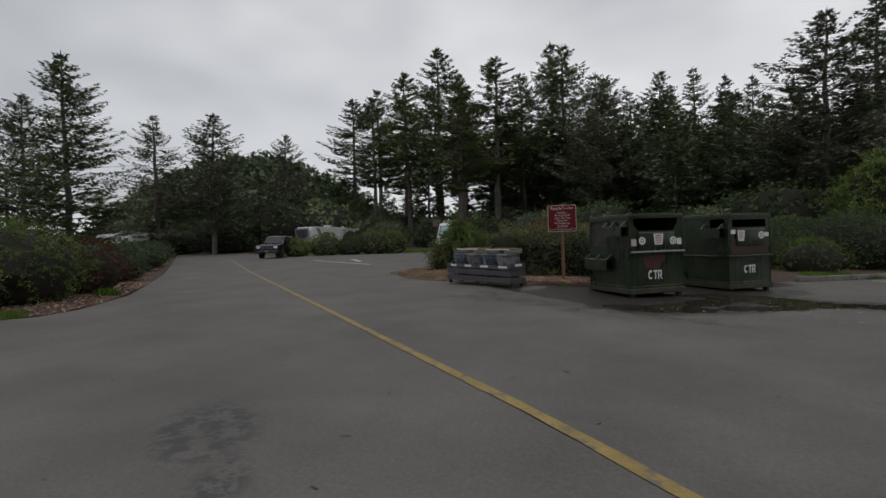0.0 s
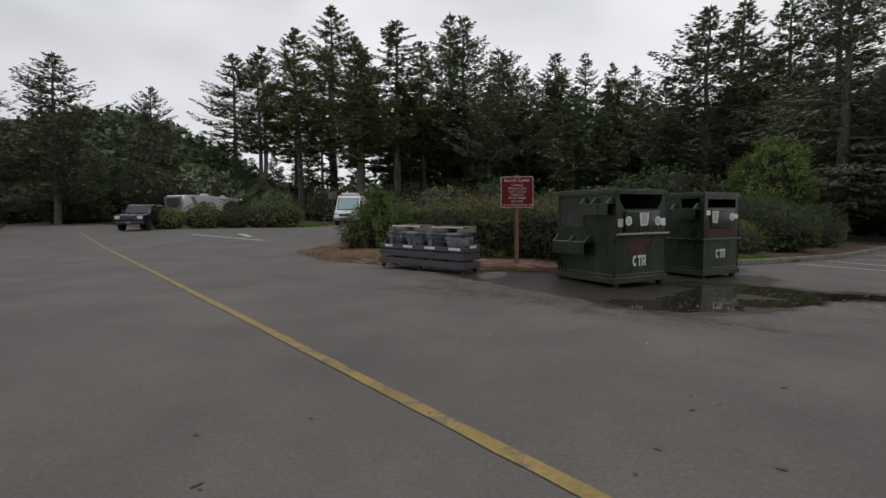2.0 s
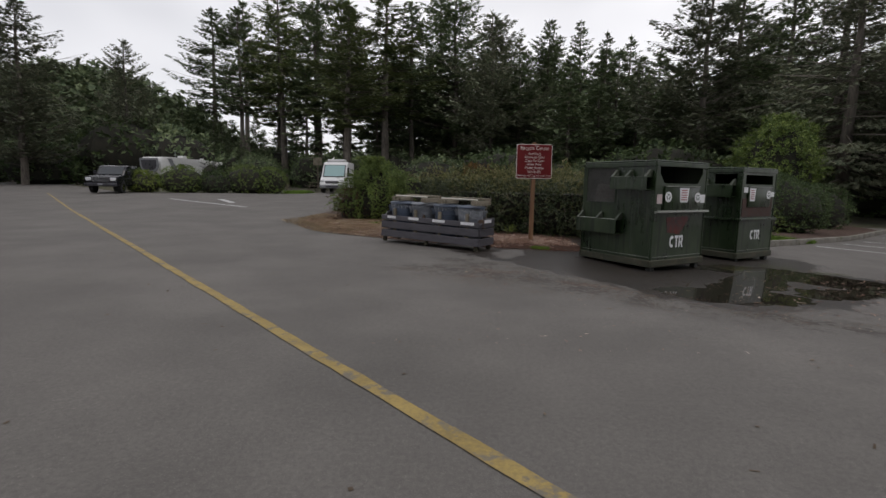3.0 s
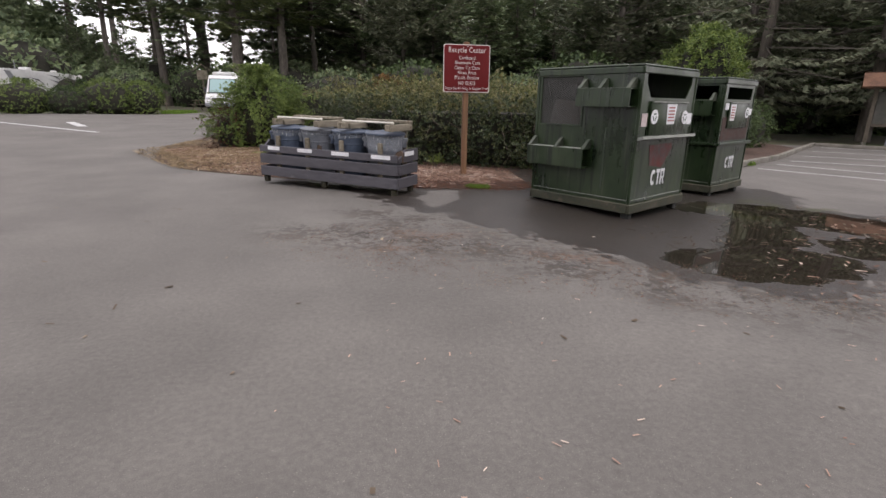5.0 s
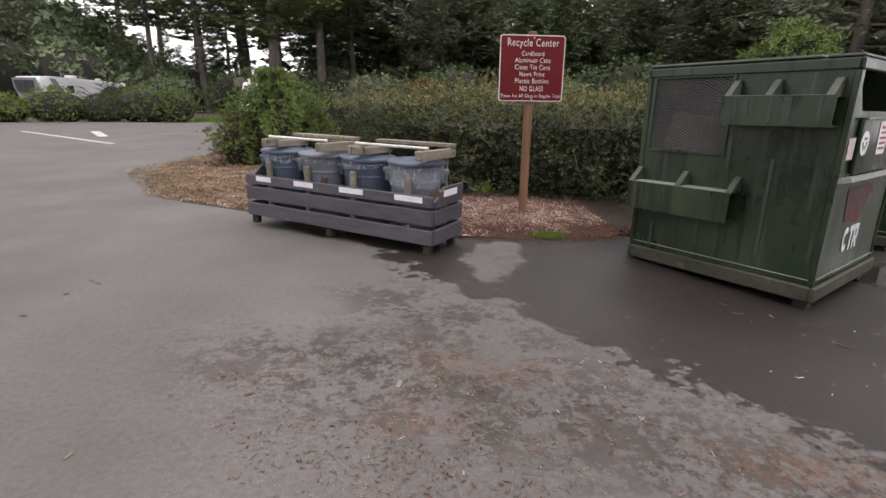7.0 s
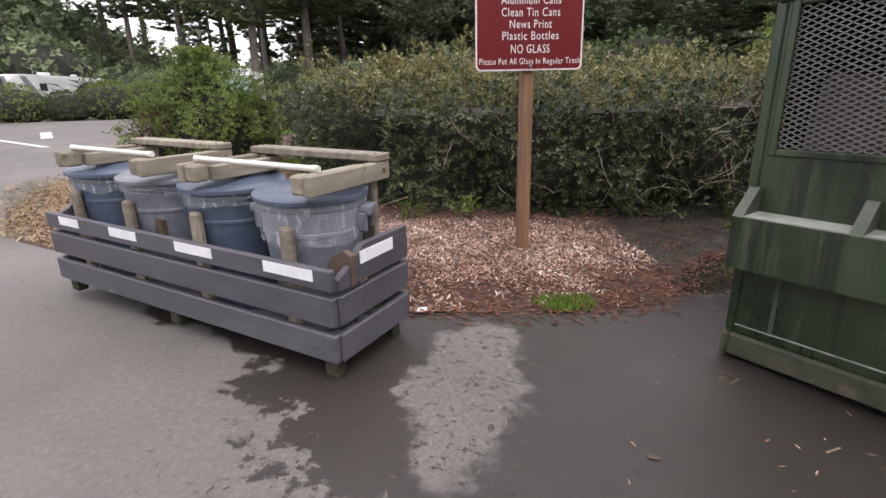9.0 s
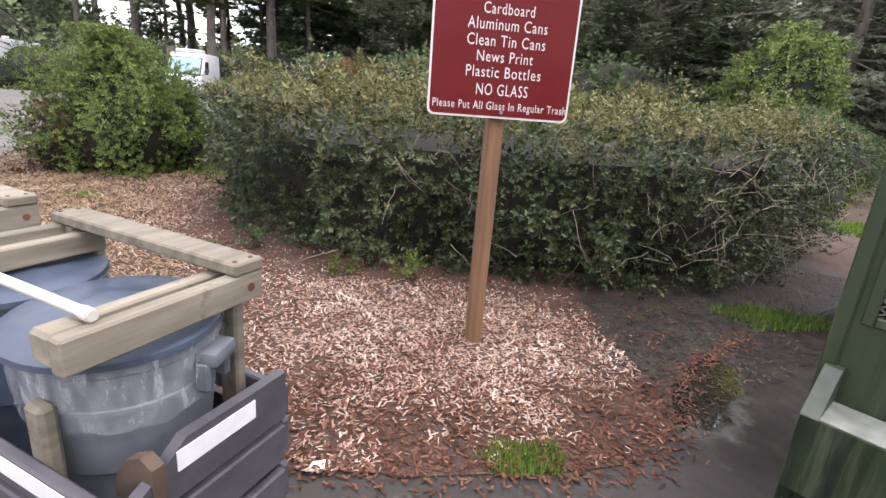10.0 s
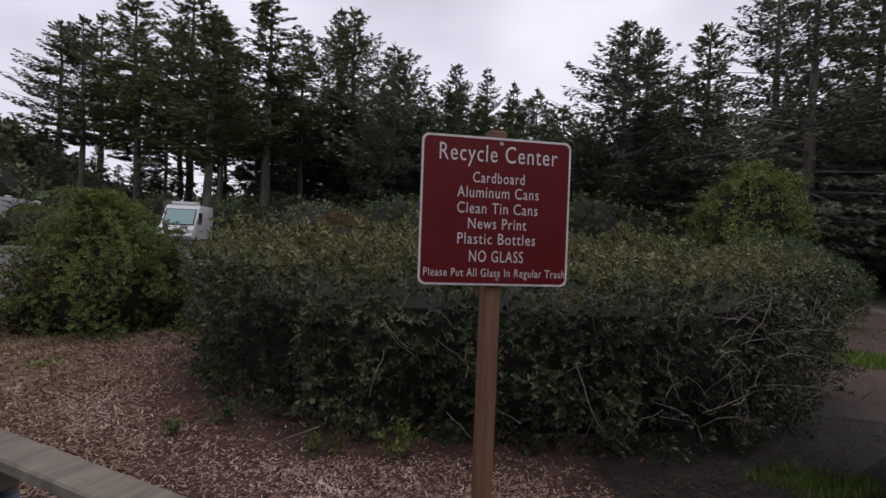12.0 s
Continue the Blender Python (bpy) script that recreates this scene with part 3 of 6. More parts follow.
def conifer(seed, height, bare, spread, dense, droop, material, trunk_r=0.28, gaps=0.15, flat_top=0.0, blade=1.0):
    """One conifer as three meshes: trunk, limbs, and a crown of needle sprays."""
    rng = random.Random(seed)
    tv, cv, cf = [], [], []
    lean = Vector((rng.uniform(-0.02, 0.02), rng.uniform(-0.02, 0.02), 1))
    steps = 9
    wob = [Vector((rng.uniform(-0.12, 0.12), rng.uniform(-0.12, 0.12), 0)) for _ in range(steps + 1)]
    spine = lambda k: Vector((lean.x * height * k, lean.y * height * k, height * k)) + wob[min(steps, int(k * steps))] * 0.6
    for i in range(steps + 1):
        c = spine(i / steps) if i else Vector((0, 0, -0.3))
        r = trunk_r * (1 - i / steps) ** 0.8 + 0.02
        tv += [(c.x + r * math.cos(j * 0.8976), c.y + r * math.sin(j * 0.8976), c.z) for j in range(7)]
    tf = [(7 * i + j, 7 * i + (j + 1) % 7, 7 * i + 7 + (j + 1) % 7, 7 * i + 7 + j) for i in range(steps) for j in range(7)]
    lv, lf = [], []
    for _ in range(int(26 * bare)):
        z = rng.uniform(0.08, bare) * height
        a = rng.uniform(0, 6.283)
        root = spine(z / height)
        limb_verts(lv, lf, root, root + Vector((math.cos(a), math.sin(a), rng.uniform(-0.3, 0.25))) * rng.uniform(0.5, 1.8), 0.04, 0.012, 3)
    z = bare * height
    while z < height * 0.985:
        k = (z - bare * height) / (height * (1 - bare))
        whorl = rng.randint(3, 5) if dense < 1 else rng.randint(4, 6)
        shape = (1 - k) ** 0.72 * min(1, 0.45 + 2.2 * k) if not flat_top else (1 - k ** 3) * 0.9
        for _ in range(whorl):
            if rng.random() < gaps:
                continue
            a = rng.uniform(0, 6.283)
            reach = max(0.35, spread * shape * rng.uniform(0.55, 1.2))
            rise = (0.35 * k - droop * (1 - k)) + rng.uniform(-0.12, 0.12)
            d = Vector((math.cos(a), math.sin(a), rise)).normalized()
            root = spine(z / height)
            end = root + d * reach
            limb_verts(lv, lf, root, end, 0.05 * (1 - k) + 0.012, 0.008, 3)
            across = Vector((-d.y, d.x, 0)).normalized()
            n = int(3 + reach * 5.2 * dense)
            for s in range(n):
                f = 0.2 + 0.8 * (s + rng.random()) / n
                sway = across * rng.uniform(-1, 1) * reach * 0.26 * (1.15 - f)
                p = root + d * reach * f + sway + Vector((0, 0, rng.uniform(-0.14, 0.06) - abs(sway.x + sway.y) * 0.15 - 0.10 * reach * math.sin(f * 3.1)))
                turn = rng.choice((-1, 1)) * rng.uniform(0.3, 1.15)
                e = Matrix.Rotation(turn, 3, "Z") @ d
                e.z += rng.uniform(-0.35, 0.25)
                ln = (0.42 + 0.72 * (1 - f * 0.6)) * rng.uniform(0.6, 1.2) * (0.6 + 0.4 * (1 - k)) * blade
                spray(cv, cf, p, e.normalized(), Vector((rng.uniform(-0.8, 0.8), rng.uniform(-0.8, 0.8), 1)), ln, ln * 0.6, rng)
            spray(cv, cf, end - d * 0.2, d, Vector((0, 0, 1)), 0.5, 0.2, rng)
        z += rng.uniform(0.26, 0.5) * (0.75 + 0.5 * (1 - k))
    spray(cv, cf, Vector(spine(0.97)), Vector((0.05, 0, 1)).normalized(), Vector((1, 0, 0)), height * 0.045, 0.25, rng)
    return mesh_of("trunk", tv, tf, BARK, True), mesh_of("branchwork", lv, lf, BARK), mesh_of("crown", cv, cf, material)


def tree_thing(meshes, label, group="conifers round the car park"):
    t = thing("conifer", Matrix(), label, "tree", group)
    part("trunk", meshes[0], None, t)
    tagged(part("branchwork", meshes[1], None, t), kind="stuff")
    tagged(part("crown", meshes[2], None, t), kind="stuff")
    return t


KINDS = [
    (conifer(1, 20, 0.08, 8.6, 2.7, -0.10, NEEDLE, 0.34, 0.12, 0, 0.56), 20, "tall dark green spruce with tiered branches"),
    (conifer(2, 22, 0.36, 6.0, 3.0, 0.02, NEEDLE_WARM, 0.34, 0.24, 0, 0.54), 22, "tall pine with a bare lower trunk and open crown"),
    (conifer(3, 22, 0.24, 5.4, 2.8, 0.10, NEEDLE, 0.30, 0.16, 0, 0.54), 22, "slender dark spruce with drooping branches"),
    (conifer(4, 18, 0.14, 8.4, 2.6, -0.34, NEEDLE_GREY, 0.30, 0.22, 0, 0.54), 18, "open grey-green spruce with upturned branches"),
    (conifer(5, 23, 0.42, 6.2, 3.1, -0.06, NEEDLE, 0.36, 0.26, 0, 0.54), 23, "tall conifer bare to half its height"),
    (conifer(6, 16, 0.03, 6.4, 2.9, 0.05, NEEDLE, 0.34, 0.05, 0, 0.54), 16, "broad dense dark conifer branched to the ground"),
    (conifer(7, 15, 0.16, 7.4, 4.6, 0.22, NEEDLE_GREY, 0.36, 0.16, 0, 0.40), 15, "broad conifer with grey drooping branches"),
    (conifer(8, 18, 0.12, 5.6, 0.72, 0.10, NEEDLE, 0.26, 0.10, 0.0, 1.15), 18, "dark spruce in the wood behind"),
    (conifer(9, 20, 0.34, 5.4, 0.78, 0.02, NEEDLE, 0.28, 0.15, 0.0, 1.1), 20, "pine with a bare trunk in the wood behind"),
    (conifer(10, 18, 0.10, 6.5, 0.18, 0.10, NEEDLE, 0.30, 0.10, 0.0, 3.2), 18, "unseen conifer added behind the walk to block sky light"),
]
FIRST = {}


def plant_tree(kind, x, y, top, turn=0.0, wide=1.0):
    meshes, h, label = KINDS[kind]
    s = (top - ground_at(x, y)) / h
    m = Matrix.Translation((x, y, ground_at(x, y) - 0.1)) @ Matrix.Rotation(turn, 4, "Z") @ Matrix.Diagonal((s * wide, s * wide, s, 1))
    if kind not in FIRST:
        FIRST[kind] = tree_thing(meshes, label)
        FIRST[kind].matrix_basis = m
        return FIRST[kind]
    o = FIRST[kind]
    c = copy_thing(o, Matrix())
    c.matrix_basis = m
    return c


# the trees that stand out against the sky
NAMED_TREES = [
    (0, -32.8, 11.7, 14.9, 1), (3, -49.1, 20, 16.4, 1), (6, -52.6, 39, 19.1, 0.9), (3, -44.6, 39.6, 18.8, 1.15), (3, -41.6, 51.6, 18.3, 0.9),
    (4, -45.4, 84.7, 33, 1.15), (4, -38.4, 81.7, 33.5, 1), (1, -23.9, 58.1, 27.5, 1.16), (4, -22.3, 69.9, 35.4, 1.04), (1, -11.9, 39.4, 18.8, 1.34),
    (1, -9.4, 50.5, 25.7, 1.34), (2, -3, 74, 35.2, 1.04), (0, -0.4, 59.9, 29.4, 0.98), (3, 3.6, 47.6, 20.9, 1.1), (2, 4.7, 59.5, 23.9, 1.1),
    (2, 9.3, 67, 23.6, 1.1), (0, 12.7, 61.4, 24.6, 0.92), (2, 17.5, 63.5, 25.2, 0.98), (2, 21.9, 66.4, 24.5, 0.98), (2, 25.1, 65.4, 23.7, 0.98),
    (3, 21.2, 35.4, 20, 1.16), (6, 20.6, 17.5, 15.2, 0.95), (6, 25.5, 15, 14.6, 1), (5, 30.8, 46.7, 25.5, 0.98), (6, 31, 13.5, 14.9, 1),
    (4, -30.5, 60, 25, 0.99), (1, -27.5, 66, 27, 0.99), (4, -19, 56, 24.5, 0.94), (1, -16.5, 63, 28, 0.99), (4, -14, 52, 22.5, 0.94), (4, -6.5, 57, 25, 1.04),
    (5, 27.1, 33, 19.6, 0.92), (6, 24.5, 23.5, 18.5, 0.85), (5, 31, 23, 19, 1.16), (6, 35.5, 20.5, 18.5, 1),
]
trng = random.Random(11)
for kind, x, y, top, wide in NAMED_TREES:
    plant_tree(kind, x, y, top, trng.uniform(0, 6.28), wide)
# the wood behind, lower than the skyline
for i in range(150):
    a = radians(-50 + 100 * (i + trng.random()) / 150)
    d = trng.uniform(50, 98)
    x, y = d * math.sin(a), -13 + d * math.cos(a)
    if y < 22 and x < 0 or -36 < x < -13 and y < 46 or -17 < x < -5 and y < 42 or x < -38 and d < 84:
        continue
    if -34 < x < 4 and trng.random() < (0.42 if x < -8 else 0.2):
        continue
    skyline = 0.265 if x > -24 else 0.125
    plant_tree(8 if -34 < x < 4 else trng.choice((7, 7, 8, 8, 8)), x, y, skyline * d * trng.uniform(0.6, 1.0) + 1, trng.uniform(0, 6.28), trng.uniform(0.85, 1.2))


# unseen trees added behind the start of the walk, to block low sky light
for i in range(40):
    a = radians(84 + 184 * (i + trng.random()) / 44)
    d = trng.uniform(27, 44)
    plant_tree(9, 2 + d * math.sin(a), -11 + d * math.cos(a), trng.uniform(10, 14), trng.uniform(0, 6.28), trng.uniform(1.0, 1.4))


# ---- shrubs and hedges ----
def sprig_quads(points, rng, size, per):
    """Small shoots at (place, outward) pairs: leaves set round a short stem."""
    verts, faces = [], []
    for p, out in points:
        axis = (out + Vector((rng.gauss(0, 0.5), rng.gauss(0, 0.5), rng.gauss(0.2, 0.45)))).normalized()
        u = axis.orthogonal().normalized()
        w = axis.cross(u)
        grow = rng.uniform(0.75, 1.25) * size
        spin = rng.uniform(0, 6.283)
        for k in range(per):
            a = spin + 2.4 * k
            t = k / per
            rad = u * math.cos(a) + w * math.sin(a)
            d = (rad * (1.05 - 0.5 * t) + axis * (0.15 + 0.75 * t)).normalized()
            side = d.cross(axis).normalized() if abs(d.dot(axis)) < 0.98 else u
            face = side.cross(d)
            b0 = p + axis * grow * 1.3 * t
            L = grow * rng.uniform(0.7, 1.2)
            b = len(verts)
            verts += [tuple(b0), tuple(b0 + d * L * 0.5 + side * L * 0.27 + face * L * 0.08), tuple(b0 + d * L), tuple(b0 + d * L * 0.5 - side * L * 0.27 + face * L * 0.08)]
            faces += [(b, b + 1, b + 2), (b, b + 2, b + 3)]
    return verts, faces


def bush_points(poly, height, profile, count, rng, rough, seed, top_share, reach):
    """Places on the ragged outside of a clipped or round shrub."""
    cx, cy = sum(p[0] for p in poly) / len(poly), sum(p[1] for p in poly) / len(poly)
    edges = list(zip(poly, poly[1:] + poly[:1]))
    lens = [math.hypot(b[0] - a[0], b[1] - a[1]) for a, b in edges]
    side, top = [], []
    for _ in range(count):
        (a, b), k = rng.choices(edges, lens)[0], rng.random()
        ex, ey = a[0] + (b[0] - a[0]) * k, a[1] + (b[1] - a[1]) * k
        if rng.random() < top_share:
            s = math.sqrt(rng.random())
            f = 1.0
            s *= 1 - (1 - profile[-1][1]) * reach / max(reach, math.hypot(ex - cx, ey - cy))
            x, y = cx + (ex - cx) * s, cy + (ey - cy) * s
            q = Vector((x, y, 0))
            lift = 0.16 * noise.noise(q * 1.1 + Vector((seed, 0, 0))) + 0.09 * noise.noise(q * 3.3 + Vector((seed, 4, 0)))
            z = height * (1 + lift * rough * 2) - abs(rng.gauss(0, 0.05)) * rough * 2 + (rng.random() ** 8) * 0.16 * rough * 2
            top.append((Vector((x, y, z)), Vector((0, 0, 1))))
        else:
            f = rng.random() ** 0.85
            for (f0, s0), (f1, s1) in zip(profile, profile[1:]):
                if f0 <= f <= f1:
                    s = s0 + (s1 - s0) * (f - f0) / (f1 - f0 + 1e-9)
                    break
            n = Vector((b[1] - a[1], a[0] - b[0], 0)).normalized()
            n = n if n.dot(Vector((ex - cx, ey - cy, 0))) > 0 else -n
            far = math.hypot(ex - cx, ey - cy)
            s = 1 - (1 - s) * min(1, reach / far)
            q = Vector((ex, ey, f * height))
            push = rough * (0.34 * noise.noise(q * 1.2 + Vector((seed, 0, 0))) + 0.32 * noise.noise(q * 3.4 + Vector((seed, 4, 0))) + 0.12 * noise.noise(q * 8 + Vector((seed, 9, 0)))) - abs(rng.gauss(0, 0.15)) * rough
            push += (rng.random() ** 10) * 0.18 * rough
            x, y = cx + (ex - cx) * s + n.x * push, cy + (ey - cy) * s + n.y * push
            up = clamp((f - 0.6) * 1.6, 0, 1)
            side.append((Vector((x, y, f * height)), (n * (1 - up * 0.7) + Vector((0, 0, up))).normalized()))
    return side, top


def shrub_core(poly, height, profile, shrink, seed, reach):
    """A solid inside, coloured dark for the shade between leaves; no light shows through."""
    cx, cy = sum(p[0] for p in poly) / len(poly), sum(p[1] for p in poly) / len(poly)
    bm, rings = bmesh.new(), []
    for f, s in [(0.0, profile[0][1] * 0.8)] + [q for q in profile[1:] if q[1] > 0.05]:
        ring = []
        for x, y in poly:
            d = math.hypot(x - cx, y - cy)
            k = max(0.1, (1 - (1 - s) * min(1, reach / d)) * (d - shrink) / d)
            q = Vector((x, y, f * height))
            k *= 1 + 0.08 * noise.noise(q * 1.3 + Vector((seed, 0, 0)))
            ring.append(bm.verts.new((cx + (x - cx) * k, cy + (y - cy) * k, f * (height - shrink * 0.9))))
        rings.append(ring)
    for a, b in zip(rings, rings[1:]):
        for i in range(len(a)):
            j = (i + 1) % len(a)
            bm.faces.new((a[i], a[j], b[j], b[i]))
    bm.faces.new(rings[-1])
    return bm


def twigs(points, rng, count, length, spread=0.6):
    verts, faces = [], []
    for p, out in rng.sample(points, min(count, len(points))):
        d = (out + Vector((rng.gauss(0, spread), rng.gauss(0, spread), rng.uniform(0.0, 1.0)))).normalized()
        a = p - out * 0.12
        q = a + d * length * rng.uniform(0.4, 1.0)
        limb_verts(verts, faces, a, q, 0.0045, 0.002, 3)
    return verts, faces


HEDGE_SHAPE = [(0.0, 0.62), (0.1, 0.78), (0.25, 0.92), (0.5, 0.98), (0.9, 1.02), (1.0, 0.98)]
ROUND_SHAPE = [(0.0, 0.62), (0.15, 0.85), (0.42, 1.0), (0.66, 0.92), (0.84, 0.68), (0.95, 0.38), (1.0, 0.12)]


def shrub(name, poly, height, leaf, top_leaf, count, size, seed, label, shape=ROUND_SHAPE, top_share=0.0, rough=1.0, twig_count=60, group="", core=0.22, twig_len=0.3, per=5):
    rng = random.Random(seed)
    cx, cy = sum(p[0] for p in poly) / len(poly), sum(p[1] for p in poly) / len(poly)
    z0 = min(ground_at(x, y) for x, y in poly)
    t = thing(name, Matrix.Translation((cx, cy, z0)), label, "hedge" if name == "hedge" else "shrub", group)
    rel = [(x - cx, y - cy) for x, y in poly]
    reach = 1.0 if name == "hedge" else 50.0
    side, top = bush_points(rel, height, shape, count // per, rng, rough, seed, top_share, reach)
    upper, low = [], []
    # the top-lit leaf colour thins out just below the top edge
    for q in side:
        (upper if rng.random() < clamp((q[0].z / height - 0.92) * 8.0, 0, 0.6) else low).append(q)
    tagged(part("leaves", mesh_of("leaves", *sprig_quads(low, rng, size * 0.85, per), leaf), None, t), kind="stuff")
    part("top_leaves", mesh_of("top_leaves", *sprig_quads(top + upper, rng, size * 0.85, per), top_leaf), None, t, "leaves along the top, on hedges paler as if lit")["kind"] = "stuff"
    part("shade_core", shrub_core(rel, height, shape, core, seed, reach), CORE, t)
    if twig_count:
        tagged(part("twiggery", mesh_of("twiggery", *twigs(side + top, rng, twig_count, twig_len), TWIG), None, t), kind="stuff")
    return t


def ring_poly(cx, cy, rx, ry, seed, n=20):
    rng = random.Random(seed)
    o = rng.uniform(0, 9)
    return [(cx + rx * (1 + 0.22 * noise.noise(Vector((math.cos(a) * 1.5 + o, math.sin(a) * 1.5, 0)))) * math.cos(a),
             cy + ry * (1 + 0.22 * noise.noise(Vector((math.cos(a) * 1.5 + o, math.sin(a) * 1.5, 0)))) * math.sin(a)) for a in [2 * math.pi * i / n for i in range(n)]]


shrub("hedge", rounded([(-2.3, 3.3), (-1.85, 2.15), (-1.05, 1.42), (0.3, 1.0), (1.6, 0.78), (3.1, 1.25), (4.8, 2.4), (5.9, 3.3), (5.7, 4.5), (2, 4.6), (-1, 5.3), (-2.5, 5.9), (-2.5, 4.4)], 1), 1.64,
      HEDGE_LEAF, HEDGE_TOP_LEAF, 135000, 0.058, 21, "thick clipped evergreen hedge, top paler as if lit, behind the sign", HEDGE_SHAPE, 0.32, 0.95, 260, "", 0.40, 0.3, 8)
shrub("shrub", ring_poly(-4.25, 5.6, 0.98, 0.98, 3), 2.05, SHRUB_LEAF, SHRUB_LEAF, 52000, 0.052, 22, "rounded bright green shrub in the mulch bed", rough=1.6, twig_count=200, core=0.32, per=7,
      shape=[(0.0, 0.6), (0.15, 0.9), (0.35, 1.0), (0.62, 0.80), (0.84, 0.46), (1.0, 0.1)])
shrub("shrub", ring_poly(-3.45, 5.85, 0.55, 0.6, 18), 1.35, SHRUB_LEAF, SHRUB_LEAF, 9000, 0.055, 38, "smaller green shrub growing into its neighbour", rough=1.4, twig_count=90, core=0.3, per=7)
shrub("shrub", ring_poly(-4.95, 5.4, 0.55, 0.6, 4), 1.0, RED_LEAF, RED_LEAF, 2600, 0.06, 23, "low bare red-brown twiggy shrub", rough=1.3, twig_count=400, twig_len=0.5)
shrub("hedge", rounded([(-5.2, 14.2), (2.5, 14.8), (2.6, 16.4), (-5.4, 15.8)], 1), 1.5, SHRUB_LEAF, HEDGE_TOP_LEAF, 9000, 0.10, 24, "low green hedge along the far side of the bed", HEDGE_SHAPE, 0.3)
shrub("shrub", ring_poly(-0.9, 7.0, 0.85, 0.8, 5), 1.95, RUST_LEAF, RUST_LEAF, 3600, 0.07, 25, "dry rust-brown shrub behind the hedge", rough=1.2, twig_count=200)
shrub("shrub", ring_poly(3.9, 6.8, 1.3, 1.1, 6), 1.72, YELLOW_LEAF, YELLOW_LEAF, 4200, 0.08, 26, "yellow-green shrub behind the hedge", rough=1.3)
shrub("shrub", ring_poly(7.4, 9.0, 2.2, 1.6, 7), 1.75, DARK_LEAF, HEDGE_TOP_LEAF, 13000, 0.10, 27, "low dark green shrub in the bed")
shrub("shrub", ring_poly(11.3, 9.6, 2.0, 1.9, 8), 2.45, DARK_LEAF, DARK_LEAF, 18000, 0.09, 28, "rounded dark green shrub by the car park", rough=0.8)
shrub("shrub", ring_poly(8.6, 6.6, 1.2, 1.0, 9), 1.35, SHRUB_LEAF, YELLOW_LEAF, 3800, 0.08, 29, "loose light green shrub by the kerb", rough=1.4)
shrub("shrub", ring_poly(14.8, 14.4, 1.7, 1.7, 10), 5.3, SHRUB_LEAF, SHRUB_LEAF, 34000, 0.15, 30, "tall yellow-green bushy shrub at the wood's edge", rough=2.2)
shrub("shrub", ring_poly(5.6, 12.5, 2.6, 1.5, 11), 2.1, SHRUB_LEAF, HEDGE_TOP_LEAF, 12000, 0.12, 31, "mixed green shrub in the bed")
shrub("shrub", ring_poly(10.2, 13.6, 2.4, 1.7, 12), 2.3, DARK_LEAF, SHRUB_LEAF, 12000, 0.12, 32, "dark green shrub at the wood's edge")
shrub("shrub", ring_poly(14.9, 11.6, 1.2, 1.1, 13), 2.0, DARK_LEAF, DARK_LEAF, 4000, 0.10, 33, "dark shrub beside the footpath")


def bramble(cx, cy, spread, count, seed, label):
    """Arching bare stems, tangled over the hedge."""
    rng = random.Random(seed)
    verts, faces = [], []
    for _ in range(count):
        p = Vector((cx + rng.gauss(0, spread), cy + rng.gauss(0, 0.10), rng.uniform(0.25, 1.25)))
        d = Vector((rng.gauss(0, 0.8), rng.gauss(-0.25, 0.3), rng.gauss(0.15, 0.6))).normalized()
        for k in range(4):
            q = p + d * rng.uniform(0.06, 0.16)
            limb_verts(verts, faces, p, q, 0.0045 - 0.0007 * k, 0.0038 - 0.0007 * k, 3)
            p, d = q, (d + Vector((rng.gauss(0, 0.25), rng.gauss(0, 0.2), rng.gauss(-0.18, 0.2)))).normalized()
    t = thing("bramble", Matrix(), label, "bramble")
    tagged(part("stem_tangle", mesh_of("stem_tangle", verts, faces, PALE_STEM), None, t), kind="stuff")


PALE_STEM = surface("bare_stem", (0.11, 0.085, 0.068), (0.27, 0.22, 0.175), 0.85, grain=30, patch=4, relief=0)
bramble(2.25, 0.92, 0.42, 60, 4, "tangle of pale bare bramble stems in the hedge")
bramble(3.5, 1.45, 0.4, 26, 5, "few bare bramble stems at the hedge's end")
bramble(0.6, 0.98, 0.6, 20, 6, "few bare stems low in the hedge")
# roadside shrubs
shrub("shrub", ring_poly(-12.0, -8.0, 1.5, 1.4, 14), 1.55, DARK_LEAF, SHRUB_LEAF, 8000, 0.08, 34, "dark green roadside shrub in mulch", group="roadside shrubs")
shrub("shrub", ring_poly(-12.6, -5.5, 1.4, 1.6, 15), 2.05, SHRUB_LEAF, YELLOW_LEAF, 9000, 0.08, 35, "green roadside shrub with yellowing top", group="roadside shrubs")
shrub("shrub", ring_poly(-13.6, -3.0, 1.1, 1.3, 16), 1.65, RED_LEAF, DARK_LEAF, 6000, 0.08, 36, "red-brown roadside shrub in mulch", group="roadside shrubs")
for i, (x, y, r, h) in enumerate([(-17.5, 1.0, 1.4, 1.5), (-20.5, 4.2, 1.5, 1.4), (-24.0, 8.0, 1.7, 1.7), (-28.0, 12.5, 2.0, 1.7), (-33.5, 18.0, 2.2, 1.8), (-39.5, 24.0, 2.4, 1.9), (-46, 30.5, 2.8, 2.0)]):
    shrub("shrub", ring_poly(x, y, r, r, 40 + i), h, DARK_LEAF, DARK_LEAF, 2600, 0.13, 50 + i, "dark green shrub along the road", group="roadside shrubs", twig_count=0)
